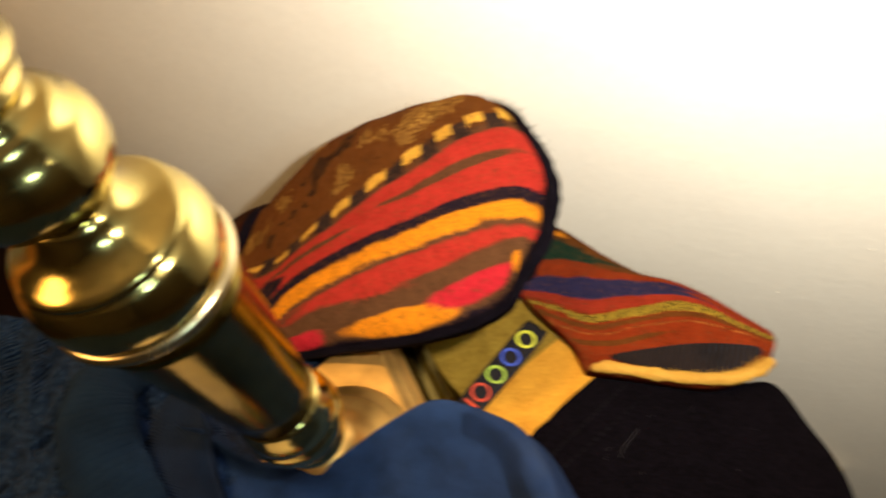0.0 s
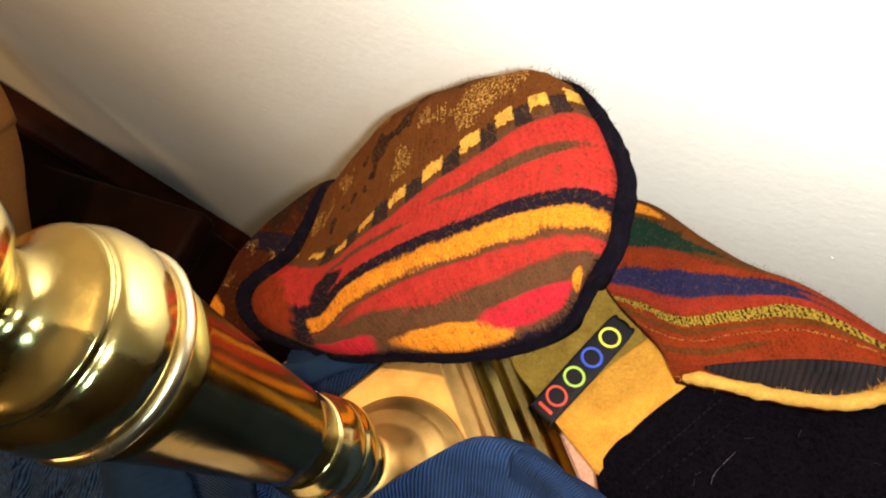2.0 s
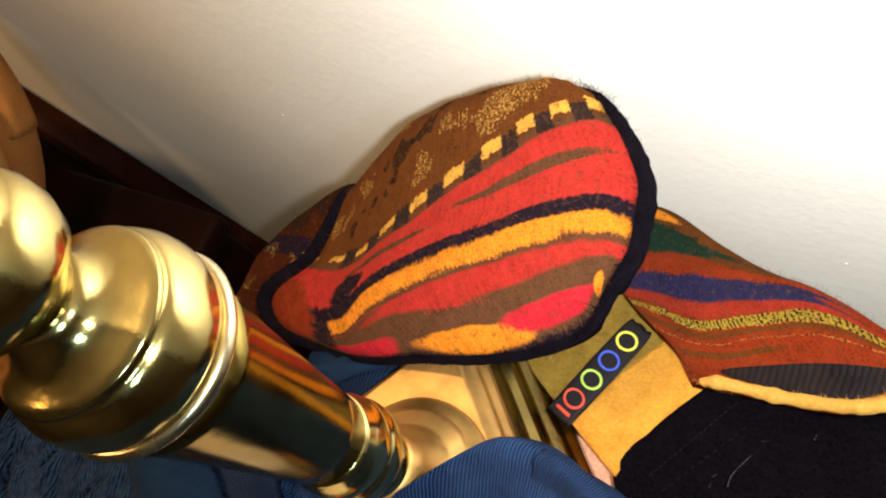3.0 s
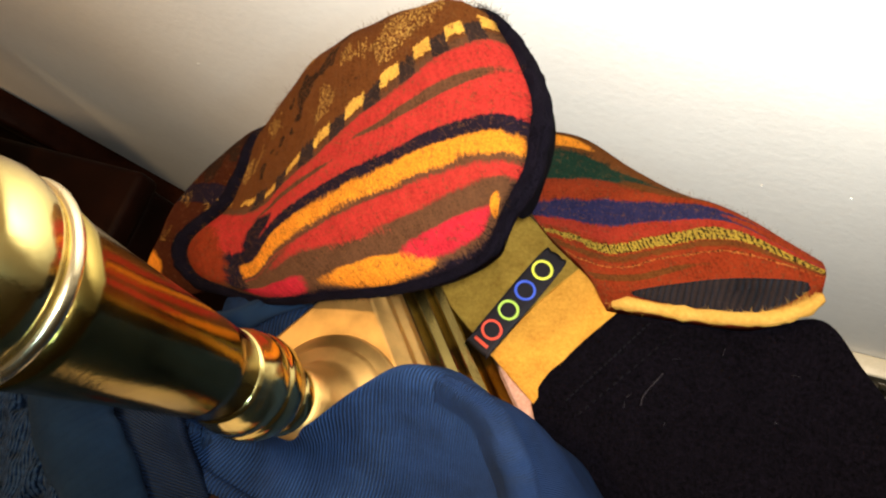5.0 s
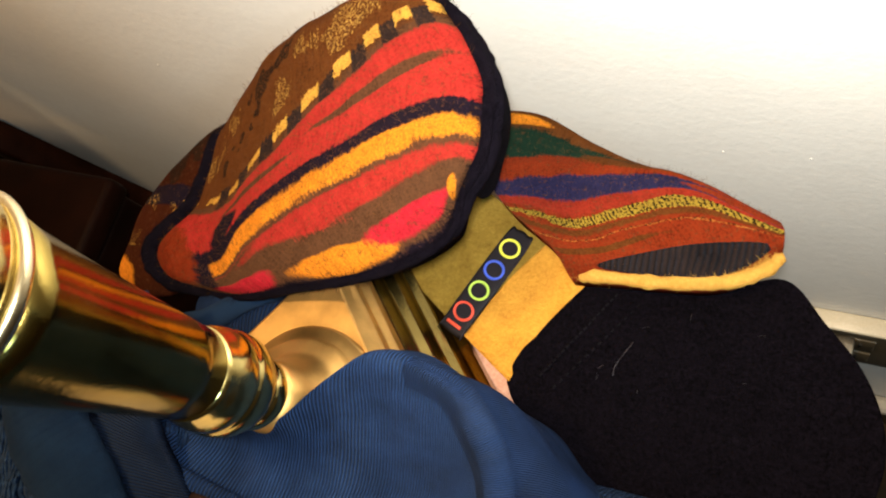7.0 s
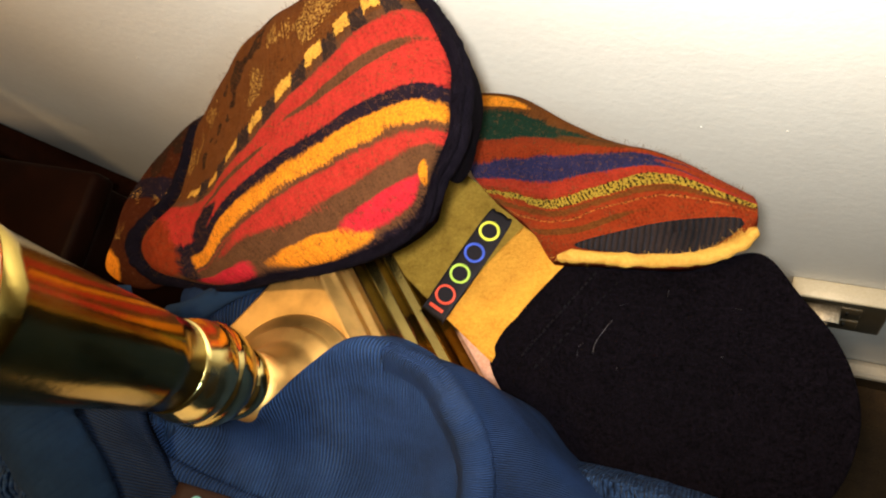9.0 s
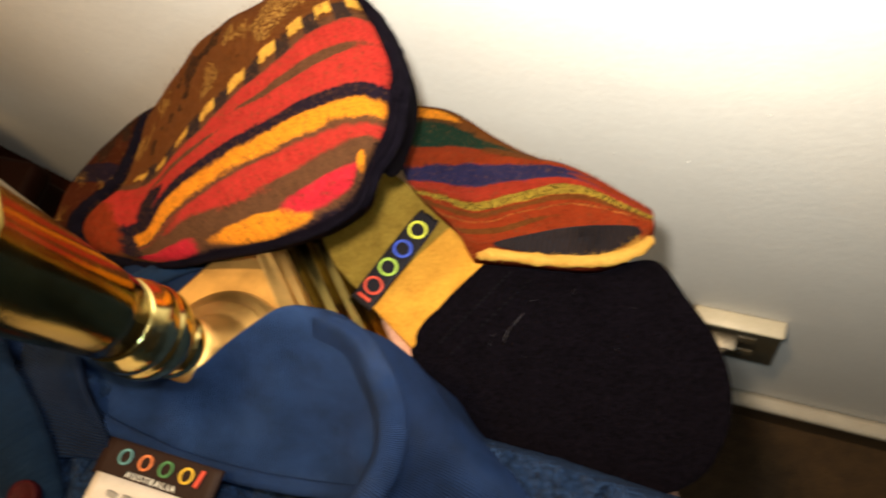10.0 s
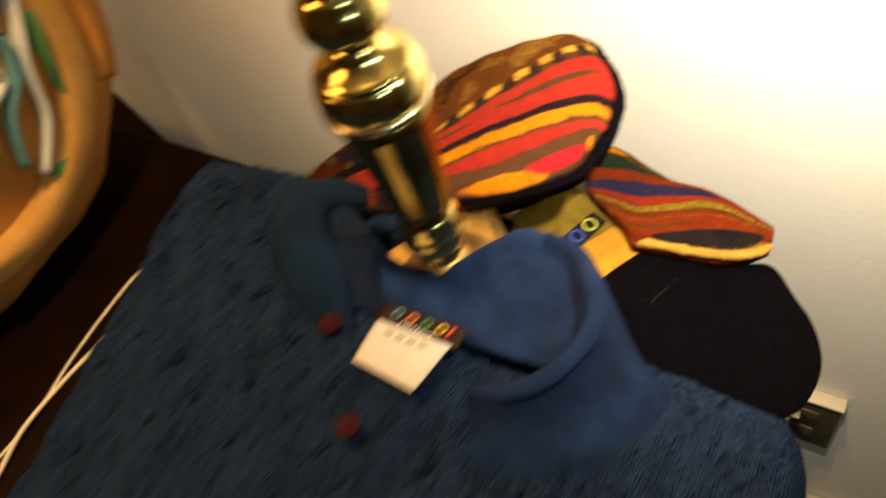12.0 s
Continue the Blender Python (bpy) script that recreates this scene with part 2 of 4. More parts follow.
M_LINT = felt("pale_lint", (0.05, 0.047, 0.055), (0.15, 0.14, 0.16))
M_LINING = knit("dark_ribbed_lining", (0.002, 0.001, 0.001), (0.022, 0.014, 0.013), 26)
M_CAP = wool_stripes(
    "striped_wool",
    [(0.0, NAVY), (0.02, TAUPE), (0.12, RED), (0.2, TAUPE), (0.225, ORANGE), (0.3, NAVY), (0.375, RED), (0.675, TAUPE), (0.71, BROWN)],
    [(TAUPE, 0.25, 0.13, 0.2, 0.07), (TAUPE, 0.8, 0.11, 0.24, 0.05), (PINK, 0.22, 0.055, 0.09, 0.04), (ORANGE, 0.52, 0.04, 0.17, 0.028), (PINK, 0.76, 0.06, 0.15, 0.028), (ORANGE, 0.93, 0.06, 0.025, 0.035),
     (RED, 0.6, 0.17, 0.3, 0.035), (TAUPE, 0.36, 0.5, 0.13, 0.022), (TAUPE, 0.75, 0.56, 0.2, 0.024), (NAVY, 0.13, 0.22, 0.035, 0.16), (RUST, 0.05, 0.32, 0.075, 0.26), (NAVY, 0.24, 0.42, 0.06, 0.06)],
    checks=(0.7, 0.78, 9.5), motif=(0.8, 1.1))
# rust and brown stripes taken down: the dim left side's shade in the colours
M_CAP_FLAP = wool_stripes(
    "shaded_wool_flap", [(0.0, (0.05, 0.012, 0.004)), (0.3, (0.055, 0.012, 0.004)), (0.5, NAVY), (0.62, (0.045, 0.01, 0.003)), (0.85, (0.03, 0.01, 0.004))],
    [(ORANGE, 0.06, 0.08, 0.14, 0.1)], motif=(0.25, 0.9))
# rust and red set deeper here, with the striped cap's shadow in the colour
M_LOBE = wool_stripes(
    "striped_wool_crown",
    [(0.0, RUST), (0.4, BROWN), (0.44, RUST), (0.53, (0.29, 0.028, 0.014)), (0.6, BLUE), (0.72, RUST), (0.79, (0.2, 0.026, 0.008)), (0.84, GREEN), (0.93, BROWN)],
    [(BROWN, 0.8, 0.85, 0.4, 0.07), (RUST, 0.95, 0.66, 0.15, 0.06), (GREEN, 0.15, 0.86, 0.25, 0.05), (ORANGE, 0.05, 0.965, 0.2, 0.022), (BROWN, 0.35, 0.27, 0.3, 0.025)],
    chain=[(0.49, 0.012, 0.04, (0.34, 0.23, 0.03)), (0.36, 0.004, 0.0, (0.4, 0.14, 0.03))])
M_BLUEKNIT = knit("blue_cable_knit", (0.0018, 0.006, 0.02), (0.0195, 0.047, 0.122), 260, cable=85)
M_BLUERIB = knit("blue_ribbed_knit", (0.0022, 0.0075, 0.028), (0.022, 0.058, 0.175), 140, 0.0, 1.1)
# darker copy of the cardigan blue: shade inside the neck put into colour
M_BLUEFACE = knit("shaded_blue_facing_knit", (0.0012, 0.004, 0.015), (0.0085, 0.024, 0.072), 44, 0.0, 1.0)
M_BLUEROLL = knit("blue_rolled_knit", (0.004, 0.011, 0.034), (0.017, 0.046, 0.15), 150, 0.0, 0.8)
# darker copy of the same blue, with the front fold's shade in it
M_BLUEBAND = knit("shaded_blue_band_knit", (0.002, 0.007, 0.02), (0.0085, 0.024, 0.06), 70, 0.0, 0.12)
M_BLACKLABEL = plain("black_woven_label", (0.012, 0.01, 0.012), 0.6)
M_BROWNLABEL = plain("dark_brown_woven_label", (0.02, 0.011, 0.009), 0.5)
M_BUTTON = mottled("maroon_button", (0.014, 0.0015, 0.003), (0.04, 0.004, 0.007), 200, 0.55)
for woven in (M_BLACKLABEL, M_BROWNLABEL, M_BUTTON):
    woven.node_tree.nodes["Principled BSDF"].inputs["Specular IOR Level"].default_value = 0.06
M_TAG = plain("white_cloth_tag", (0.5, 0.46, 0.43), 0.85)
M_INK = plain("grey_print", (0.22, 0.21, 0.2), 0.8)
M_THREAD = {k: plain(k + "_thread", c, 0.7) for k, c in {
    "lime": (0.6, 0.6, 0.05), "blue": (0.03, 0.07, 0.45), "green": (0.35, 0.5, 0.06), "red": (0.55, 0.05, 0.02), "teal": (0.1, 0.28, 0.3),
    "orange": (0.75, 0.2, 0.06), "leaf": (0.06, 0.22, 0.07), "yellow": (0.75, 0.45, 0.03), "white": (0.7, 0.7, 0.66)}.items()}
M_PLATE = mottled("brown_plate", (0.045, 0.034, 0.02), (0.09, 0.07, 0.042), 40, 0.35)
# pale colour standing in for light caught on the plate's top edge
M_LIP = mottled("pale_lit_lip", (0.36, 0.32, 0.24), (0.46, 0.42, 0.33), 60, 0.4)
M_CHROME = mottled("dull_chrome", (0.16, 0.14, 0.11), (0.3, 0.27, 0.22), 120, 0.4, 1.0)
M_SLOT = plain("black_slot", (0.01, 0.01, 0.01), 0.5)
M_CORD = plain("white_cord", (0.75, 0.7, 0.62), 0.5)

# ---- mesh helpers ----


def thing(name, label, category, at=(0, 0, 0), group=""):
    base = new(name)
    base.location = at
    base.empty_display_size = 0.05
    return tagged(base, label, category, group)


def part(name, bm, material, parent, label="", smooth=True):
    me = bpy.data.meshes.new(name)
    bmesh.ops.recalc_face_normals(bm, faces=bm.faces)
    for f in bm.faces:
        f.smooth = smooth
    bm.to_mesh(me)
    bm.free()
    me.materials.append(material)
    ob = new(name, me)
    if parent is not None:
        ob.parent = parent
        ob.matrix_parent_inverse = Matrix.Translation(-parent.location)
    return tagged(ob, label)


def box(x0, x1, y0, y1, z0, z1, bevel=0.0):
    bm = bmesh.new()
    bmesh.ops.create_cube(bm, size=1)
    for v in bm.verts:
        v.co = Vector(((x0 + x1) / 2 + v.co.x * (x1 - x0), (y0 + y1) / 2 + v.co.y * (y1 - y0), (z0 + z1) / 2 + v.co.z * (z1 - z0)))
    if bevel:
        bmesh.ops.bevel(bm, geom=bm.edges[:], offset=bevel, segments=2, affect="EDGES", profile=0.5)
    return bm


def spline(points, n, closed=False):
    """Catmull-Rom curve through the points, n samples."""
    p = [Vector(q) for q in points]
    k = len(p)
    out = []
    for i in range(n):
        s = i * k / n if closed else i * (k - 1) / (n - 1)
        a = min(int(s), k - 1 if closed else k - 2)
        f = s - a
        if closed:
            q0, q1, q2, q3 = p[(a - 1) % k], p[a % k], p[(a + 1) % k], p[(a + 2) % k]
        else:
            q1, q2 = p[a], p[a + 1]
            q0 = p[a - 1] if a else q1 * 2 - q2
            q3 = p[a + 2] if a + 2 < k else q2 * 2 - q1
        out.append(0.5 * (2 * q1 + (q2 - q0) * f + (2 * q0 - 5 * q1 + 4 * q2 - q3) * f * f + (3 * q1 - q0 - 3 * q2 + q3) * f ** 3))
    return out


def grid_mesh(rows, thick=0.0, down=Vector((0, 0, -1))):
    """A sheet over rows of points, with u along the rows and v across them; thick: closed by a second skin below."""
    bm = bmesh.new()
    layer = bm.loops.layers.uv.new("UVMap")
    nv, nu = len(rows), len(rows[0])
    top = [[bm.verts.new(p) for p in r] for r in rows]
    under = [[bm.verts.new(p + down * thick) for p in r] for r in rows] if thick else None

    def quad(vs, uvs):
        f = bm.faces.new(vs)
        for lp, c in zip(f.loops, uvs):
            lp[layer].uv = c

    for j in range(nv - 1):
        for i in range(nu - 1):
            uvs = [(i / (nu - 1), j / (nv - 1)), ((i + 1) / (nu - 1), j / (nv - 1)), ((i + 1) / (nu - 1), (j + 1) / (nv - 1)), (i / (nu - 1), (j + 1) / (nv - 1))]
            quad((top[j][i], top[j][i + 1], top[j + 1][i + 1], top[j + 1][i]), uvs)
            if under:
                quad((under[j][i], under[j + 1][i], under[j + 1][i + 1], under[j][i + 1]), [uvs[0], uvs[3], uvs[2], uvs[1]])
    if under:
        ring = [(0, i) for i in range(nu)] + [(j, nu - 1) for j in range(1, nv)] + [(nv - 1, i) for i in range(nu - 2, -1, -1)] + [(j, 0) for j in range(nv - 2, 0, -1)]
        for (j0, i0), (j1, i1) in zip(ring, ring[1:] + ring[:1]):
            a, b = (i0 / (nu - 1), j0 / (nv - 1)), (i1 / (nu - 1), j1 / (nv - 1))
            quad((top[j0][i0], under[j0][i0], under[j1][i1], top[j1][i1]), [a, a, b, b])
    return bm


def patch(control, nu, nv, lift=None):
    """A smooth net of nv x nu points through rows of control points; lift(u, v, p) moves each."""
    along = [spline(r, nu) for r in control]
    cols = [spline([r[i] for r in along], nv) for i in range(nu)]
    rows = [[cols[i][j] for i in range(nu)] for j in range(nv)]
    if lift:
        rows = [[lift(i / (nu - 1), j / (nv - 1), p) for i, p in enumerate(r)] for j, r in enumerate(rows)]
    return rows


def pillow(outline, up, down, n=72, rings=14, power=0.5):
    """A padded shape over a closed outline in plan: domed by up above and by down below."""
    edge = spline(outline, n, True)
    mid = sum(edge, Vector()) / n
    bm = bmesh.new()
    layer = bm.loops.layers.uv.new("UVMap")
    lo = [min(p[k] for p in edge) for k in (0, 1)]
    hi = [max(p[k] for p in edge) for k in (0, 1)]

    def level(sign, h):
        out = []
        for r in range(1, rings):
            s = math.cos(r / rings * math.pi / 2)
            z = h * (1 - s * s) ** power
            out.append([bm.verts.new(mid + (p - mid) * s + Vector((0, 0, sign * z)) + Vector((0, 0, 0.0015 * noise.noise((mid + (p - mid) * s) * 40)))) for p in edge])
        return out, bm.verts.new(mid + Vector((0, 0, sign * h)))

    rim = [bm.verts.new(p) for p in edge]
    for sign, h in ((1, up), (-1, down)):
        rr, tip = level(sign, h)
        rr = [rim] + rr
        for a, b in zip(rr, rr[1:]):
            for i in range(n):
                bm.faces.new((a[i], a[(i + 1) % n], b[(i + 1) % n], b[i]))
        for i in range(n):
            bm.faces.new((rr[-1][i], rr[-1][(i + 1) % n], tip))
    for f in bm.faces:
        for lp in f.loops:
            lp[layer].uv = ((lp.vert.co.x - lo[0]) / (hi[0] - lo[0]), (lp.vert.co.y - lo[1]) / (hi[1] - lo[1]))
    return bm


def sweep(points, radius, n=60, sides=10, closed=False, flat=1.0, rough=0.0):
    """A tube along a smooth curve; radius may be a function of 0..1."""
    line = spline(points, n, closed)
    bm = bmesh.new()
    layer = bm.loops.layers.uv.new("UVMap")
    loops = []
    for i, p in enumerate(line):
        a = line[i - 1] if i or closed else p
        b = line[(i + 1) % n] if i < n - 1 or closed else p
        d = (b - a).normalized()
        side = d.cross(Vector((0, 0, 1)))
        side = side.normalized() if side.length > 1e-4 else Vector((1, 0, 0))
        top = side.cross(d)
        r = radius(i / (n - 1)) if callable(radius) else radius
        r *= 1 + rough * noise.noise(p * 260)
        loops.append([bm.verts.new(p + side * (r * math.cos(k * math.tau / sides)) + top * (r * flat * math.sin(k * math.tau / sides))) for k in range(sides)])
    pairs = list(zip(loops, loops[1:])) + ([(loops[-1], loops[0])] if closed else [])
    for j, (a, b) in enumerate(pairs):
        for k in range(sides):
            f = bm.faces.new((a[k], a[(k + 1) % sides], b[(k + 1) % sides], b[k]))
            for lp, c in zip(f.loops, ((j / n, k / sides), (j / n, (k + 1) / sides), ((j + 1) / n, (k + 1) / sides), ((j + 1) / n, k / sides))):
                lp[layer].uv = c
    if not closed:
        bm.faces.new(loops[0])
        bm.faces.new(loops[-1])
    return bm


def turned(profile, foot, lean, segs=64, lift=0.0):
    """A lathe shape: (radius, height) pairs about an axis that stands at foot."""
    bm = bmesh.new()
    loops = []
    for r, z in profile:
        z += lift
        c = Vector((foot[0] + lean * (z - foot[2]), foot[1], z))
        loops.append([bm.verts.new(c + Vector((r * math.cos(k * math.tau / segs), r * math.sin(k * math.tau / segs), 0))) for k in range(segs)])
    for a, b in zip(loops, loops[1:]):
        for k in range(segs):
            bm.faces.new((a[k], a[(k + 1) % segs], b[(k + 1) % segs], b[k]))
    bm.faces.new(loops[0])
    bm.faces.new(loops[-1])
    return bm


def ring_flat(centre, right, ahead, r, wire, n=28, start=0.0, sweep_to=1.0):
    """A stitched ring lying on a label; with a gap when sweep_to is under 1."""
    pts = [Vector(centre) + Vector(right) * (r * math.cos((start + sweep_to * k / n) * math.tau)) + Vector(ahead) * (1.15 * r * math.sin((start + sweep_to * k / n) * math.tau)) for k in range(n + (sweep_to < 1))]
    return sweep(pts, wire, n, 6, sweep_to >= 1)


# ---- room ----
WALL_Y, FLOOR, HIGH = 0.132, 0.0, 2.5


def setting(name, bm, material, label, category, smooth=False):
    ob = part(name, bm, material, None, label, smooth)
    return tagged(ob, label, category, "", "structure")


setting("wall_north", box(-2.0, 1.6, WALL_Y, WALL_Y + 0.12, FLOOR, HIGH), M_WALL, "off-white painted plaster wall with small specks", "wall")
# three added walls, never in view, that close the room and keep it dark
setting("wall_south", box(-2.0, 1.6, -2.42, -2.3, FLOOR, HIGH), M_ROOM, "unseen closing wall, kept dark to limit bounce and reflections", "wall")
setting("wall_west", box(-2.12, -2.0, -2.42, WALL_Y + 0.12, FLOOR, HIGH), M_ROOM, "unseen closing wall, kept dark to limit bounce and reflections", "wall")
setting("wall_east", box(1.6, 1.72, -2.42, WALL_Y + 0.12, FLOOR, HIGH), M_ROOM, "unseen closing wall, kept dark to limit bounce and reflections", "wall")
setting("floor", box(-2.12, 1.72, -2.42, WALL_Y + 0.12, -0.1, FLOOR), M_CARPET, "brown carpeted floor", "floor")
setting("ceiling", box(-2.12, 1.72, -2.42, WALL_Y + 0.12, HIGH, HIGH + 0.1), M_CEIL, "plain white ceiling", "ceiling")
setting("baseboard", box(-1.99, 1.59, WALL_Y - 0.014, WALL_Y - 0.001, FLOOR, 0.0865, 0.003), M_KICK, "low brown stained baseboard along the wall", "baseboard")
setting("trim", box(-1.99, 1.59, WALL_Y - 0.02, WALL_Y - 0.001, 0.087, 0.099, 0.005), M_SKIRT, "light painted bead on top of the baseboard", "trim")

WALL = bpy.data.objects["wall_north"]
dots = random.Random(3)
for x, z in [(-0.497, 0.501), (-0.571, 0.668), (0.144, 0.663), (0.265, 0.46), (0.1, 0.66)] + [(dots.uniform(-0.5, 0.4), dots.uniform(0.4, 0.95)) for _ in range(13)]:
    r = dots.uniform(0.0003, 0.0008)
    bm = bmesh.new()
    bmesh.ops.create_icosphere(bm, subdivisions=1, radius=r, matrix=Matrix.Translation((x, WALL_Y, z)) @ Matrix.Diagonal((1.4, 0.6, 0.8, 1)))
    part("paint_speck", bm, M_CEILSPECK, WALL)

# ---- table ----
TOP = 0.715
table = thing("side_table", "small round table with a pinkish stone top under clothes", "table", (0.0, -0.15, FLOOR))
part("tabletop", turned([(0.19, TOP - 0.024), (0.197, TOP - 0.02), (0.199, TOP - 0.012), (0.197, TOP - 0.004), (0.192, TOP)], (0.0, -0.15, TOP), 0.0, 96), M_TABLE, table, "pinkish mottled stone top")
part("column", turned([(0.06, 0.03), (0.035, 0.06), (0.025, 0.2), (0.03, 0.4), (0.025, 0.6), (0.06, TOP - 0.0245)], (0.0, -0.15, TOP), 0.0, 40), M_DARKWOOD, table, "dark turned wooden column")
part("foot", turned([(0.18, FLOOR), (0.18, 0.015), (0.15, 0.025), (0.065, 0.0298)], (0.0, -0.15, TOP), 0.0, 48), M_DARKWOOD, table)

# ---- brass lamp ----
FOOT, LEAN_X = (-0.0195, -0.0655, TOP), 0.0
lamp = thing("brass_lamp", "tall polished brass lamp with turned balls on a stepped bronze base", "lamp", FOOT)


def stepped_base(steps, foot, turn, lean):
    """Oblong mouldings with cut corners, one above another."""
    bm = bmesh.new()
    loops = []
    for half, z in steps:
        cut, long = half * 0.1, half + 0.0165
        ring = []
        for k in range(4):
            ca, sa = math.cos(turn), math.sin(turn)
            for px, py in (((half, -half + cut), (half, long - cut)), ((half - cut, long + 0.003), (cut - half, long - 0.012)), ((-half, long - 0.014 - cut), (-half, cut - half)), ((cut - half, -half), (half - cut, -half)))[k]:
                ring.append(bm.verts.new((foot[0] + lean * (z - foot[2]) + ca * px - sa * py, foot[1] + sa * px + ca * py, z)))
        loops.append(ring)
    for a, b in zip(loops, loops[1:]):
        for k in range(8):
            bm.faces.new((a[k], a[(k + 1) % 8], b[(k + 1) % 8], b[k]))
    bm.faces.new(loops[0])
    bm.faces.new(loops[-1])
    bmesh.ops.bevel(bm, geom=[e for e in bm.edges], offset=0.0008, segments=2, affect="EDGES", profile=0.5)
    return bm


TURN_BASE = radians(45)
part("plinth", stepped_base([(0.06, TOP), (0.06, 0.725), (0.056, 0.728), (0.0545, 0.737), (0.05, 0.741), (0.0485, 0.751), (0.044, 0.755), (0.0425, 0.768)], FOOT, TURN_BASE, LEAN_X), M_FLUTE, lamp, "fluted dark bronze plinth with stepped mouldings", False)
part("cap_moulding", stepped_base([(0.042, 0.7682), (0.0425, 0.777), (0.0395, 0.781), (0.0395, 0.786), (0.0372, 0.7885), (0.036, 0.7905), (0.0345, 0.793)], FOOT, TURN_BASE, LEAN_X), M_BRONZE, lamp, "satin bronze top panel", False)
part("base_ring", turned([(0.034, 0.7925), (0.034, 0.7953), (0.0328, 0.7968), (0.0284, 0.7976), (0.0281, 0.7998), (0.0266, 0.8012), (0.0215, 0.803), (0.0185, 0.8065), (0.0145, 0.816), (0.0122, 0.827)], FOOT, LEAN_X), M_BRONZE, lamp)
part("lower_collar", turned([(0.0122, 0.8255), (0.0136, 0.8285), (0.0138, 0.831), (0.0128, 0.8335), (0.0112, 0.835), (0.0135, 0.8372), (0.0168, 0.8405), (0.0184, 0.845), (0.0187, 0.8495), (0.0183, 0.8525), (0.0177, 0.8531), (0.0181, 0.8539), (0.0179, 0.858), (0.017, 0.862), (0.016, 0.865), (0.0157, 0.8675)], FOOT, LEAN_X), M_BRASS, lamp)
part("shaft", turned([(0.0155, 0.8675), (0.0166, 0.88), (0.0187, 0.905), (0.0209, 0.928), (0.0226, 0.943), (0.0247, 0.9525)], FOOT, LEAN_X), M_SHAFT, lamp, "tapered brass shaft, dark reflections put into its colour")
part("shaft_rim", turned([(0.0247, 0.9525), (0.0258, 0.9535), (0.0266, 0.955), (0.026, 0.957), (0.0248, 0.9575)], FOOT, LEAN_X), M_BRASS_EDGE, lamp, "bright worn rim")
part("large_ball", turned([(0.0247, 0.9575), (0.0257, 0.9602), (0.0262, 0.964), (0.0257, 0.9684), (0.0242, 0.9722), (0.0229, 0.9741), (0.0222, 0.9745), (0.0222, 0.9751), (0.0227, 0.9757), (0.0221, 0.9766), (0.0201, 0.9778), (0.0167, 0.9796), (0.0137, 0.9822), (0.0119, 0.985), (0.011, 0.9885)], FOOT, LEAN_X), M_BRASS, lamp)
part("neck", turned([(0.011, 0.9885), (0.0108, 0.9897), (0.0118, 0.9915), (0.0148, 0.9935)], FOOT, LEAN_X), M_BRASS, lamp)
part("small_ball", turned([(0.0148, 0.9915), (0.0178, 0.994), (0.0195, 0.9985), (0.0196, 1.0035), (0.018, 1.0085), (0.0156, 1.0105), (0.0158, 1.0118), (0.0132, 1.0135), (0.0115, 1.0155), (0.0112, 1.0175)], FOOT, LEAN_X, 64, 0.002), M_BRASS, lamp)
part("upper_collar", turned([(0.0112, 1.0175), (0.0135, 1.0195), (0.014, 1.021), (0.0128, 1.0225), (0.016, 1.025), (0.0166, 1.027), (0.0152, 1.029), (0.0162, 1.03)], FOOT, LEAN_X, 64, 0.002), M_BRASS, lamp, "ringed brass upper collar")
bm = turned([(0.0162, 1.03), (0.0185, 1.0335), (0.0202, 1.0375), (0.0208, 1.042), (0.02, 1.047), (0.018, 1.052), (0.015, 1.057), (0.0125, 1.062), (0.011, 1.07), (0.0105, 1.08), (0.0105, 1.105), (0.013, 1.11)], FOOT, LEAN_X, 120, 0.002)
for v in bm.verts:
    x, y, z = v.co.x - FOOT[0], v.co.y - FOOT[1], v.co.z
    r, a = math.hypot(x, y), math.atan2(y, x)
    k = 1 + 0.06 * math.cos(10 * (a + 34 * (z - 1.04))) * max(0.0, 1 - abs(z - 1.052) / 0.018)
    v.co.x, v.co.y = FOOT[0] + x * k, FOOT[1] + y * k
part("twisted_vase", bm, M_BRASS, lamp, "brass vase with twisted flutes")

# ---- striped cap, crown upwards ----


def cap_z(x, y):
    """The cap's top slopes down to one side and away from the wall."""
    return max(0.762 - 0.1 * max(0.0, y), 0.832 + 0.304 * x + 0.224 * y - 1.5 * x * x)


cap = thing("striped_cap", "felted wool cap in red, orange and brown stripes, navy piping", "cap", (-0.05, 0.03, TOP))
NET = [
    [(-0.14, -0.0255), (-0.0733, -0.027), (-0.0301, -0.0204), (-0.0003, -0.0148), (0.0234, -0.0067), (0.0393, 0.0047), (0.047, 0.0185)],
    [(-0.159, -0.018), (-0.0942, -0.0193), (-0.0714, -0.0028), (-0.0395, 0.0121), (-0.0084, 0.0241), (0.0196, 0.0356), (0.0463, 0.0405)],
    [(-0.1655, -0.0042), (-0.115, 0.0017), (-0.0763, 0.0169), (-0.0416, 0.0311), (-0.0134, 0.0427), (0.0145, 0.0559), (0.0419, 0.0615)],
    [(-0.151, 0.022), (-0.1049, 0.0185), (-0.0776, 0.0309), (-0.0504, 0.0484), (-0.0235, 0.0659), (-0.0024, 0.0793), (0.0211, 0.0852)],
    [(-0.1351, 0.0614), (-0.1228, 0.0764), (-0.1028, 0.091), (-0.0718, 0.0975), (-0.0421, 0.1), (-0.0149, 0.1001), (0.0055, 0.0973)],
]


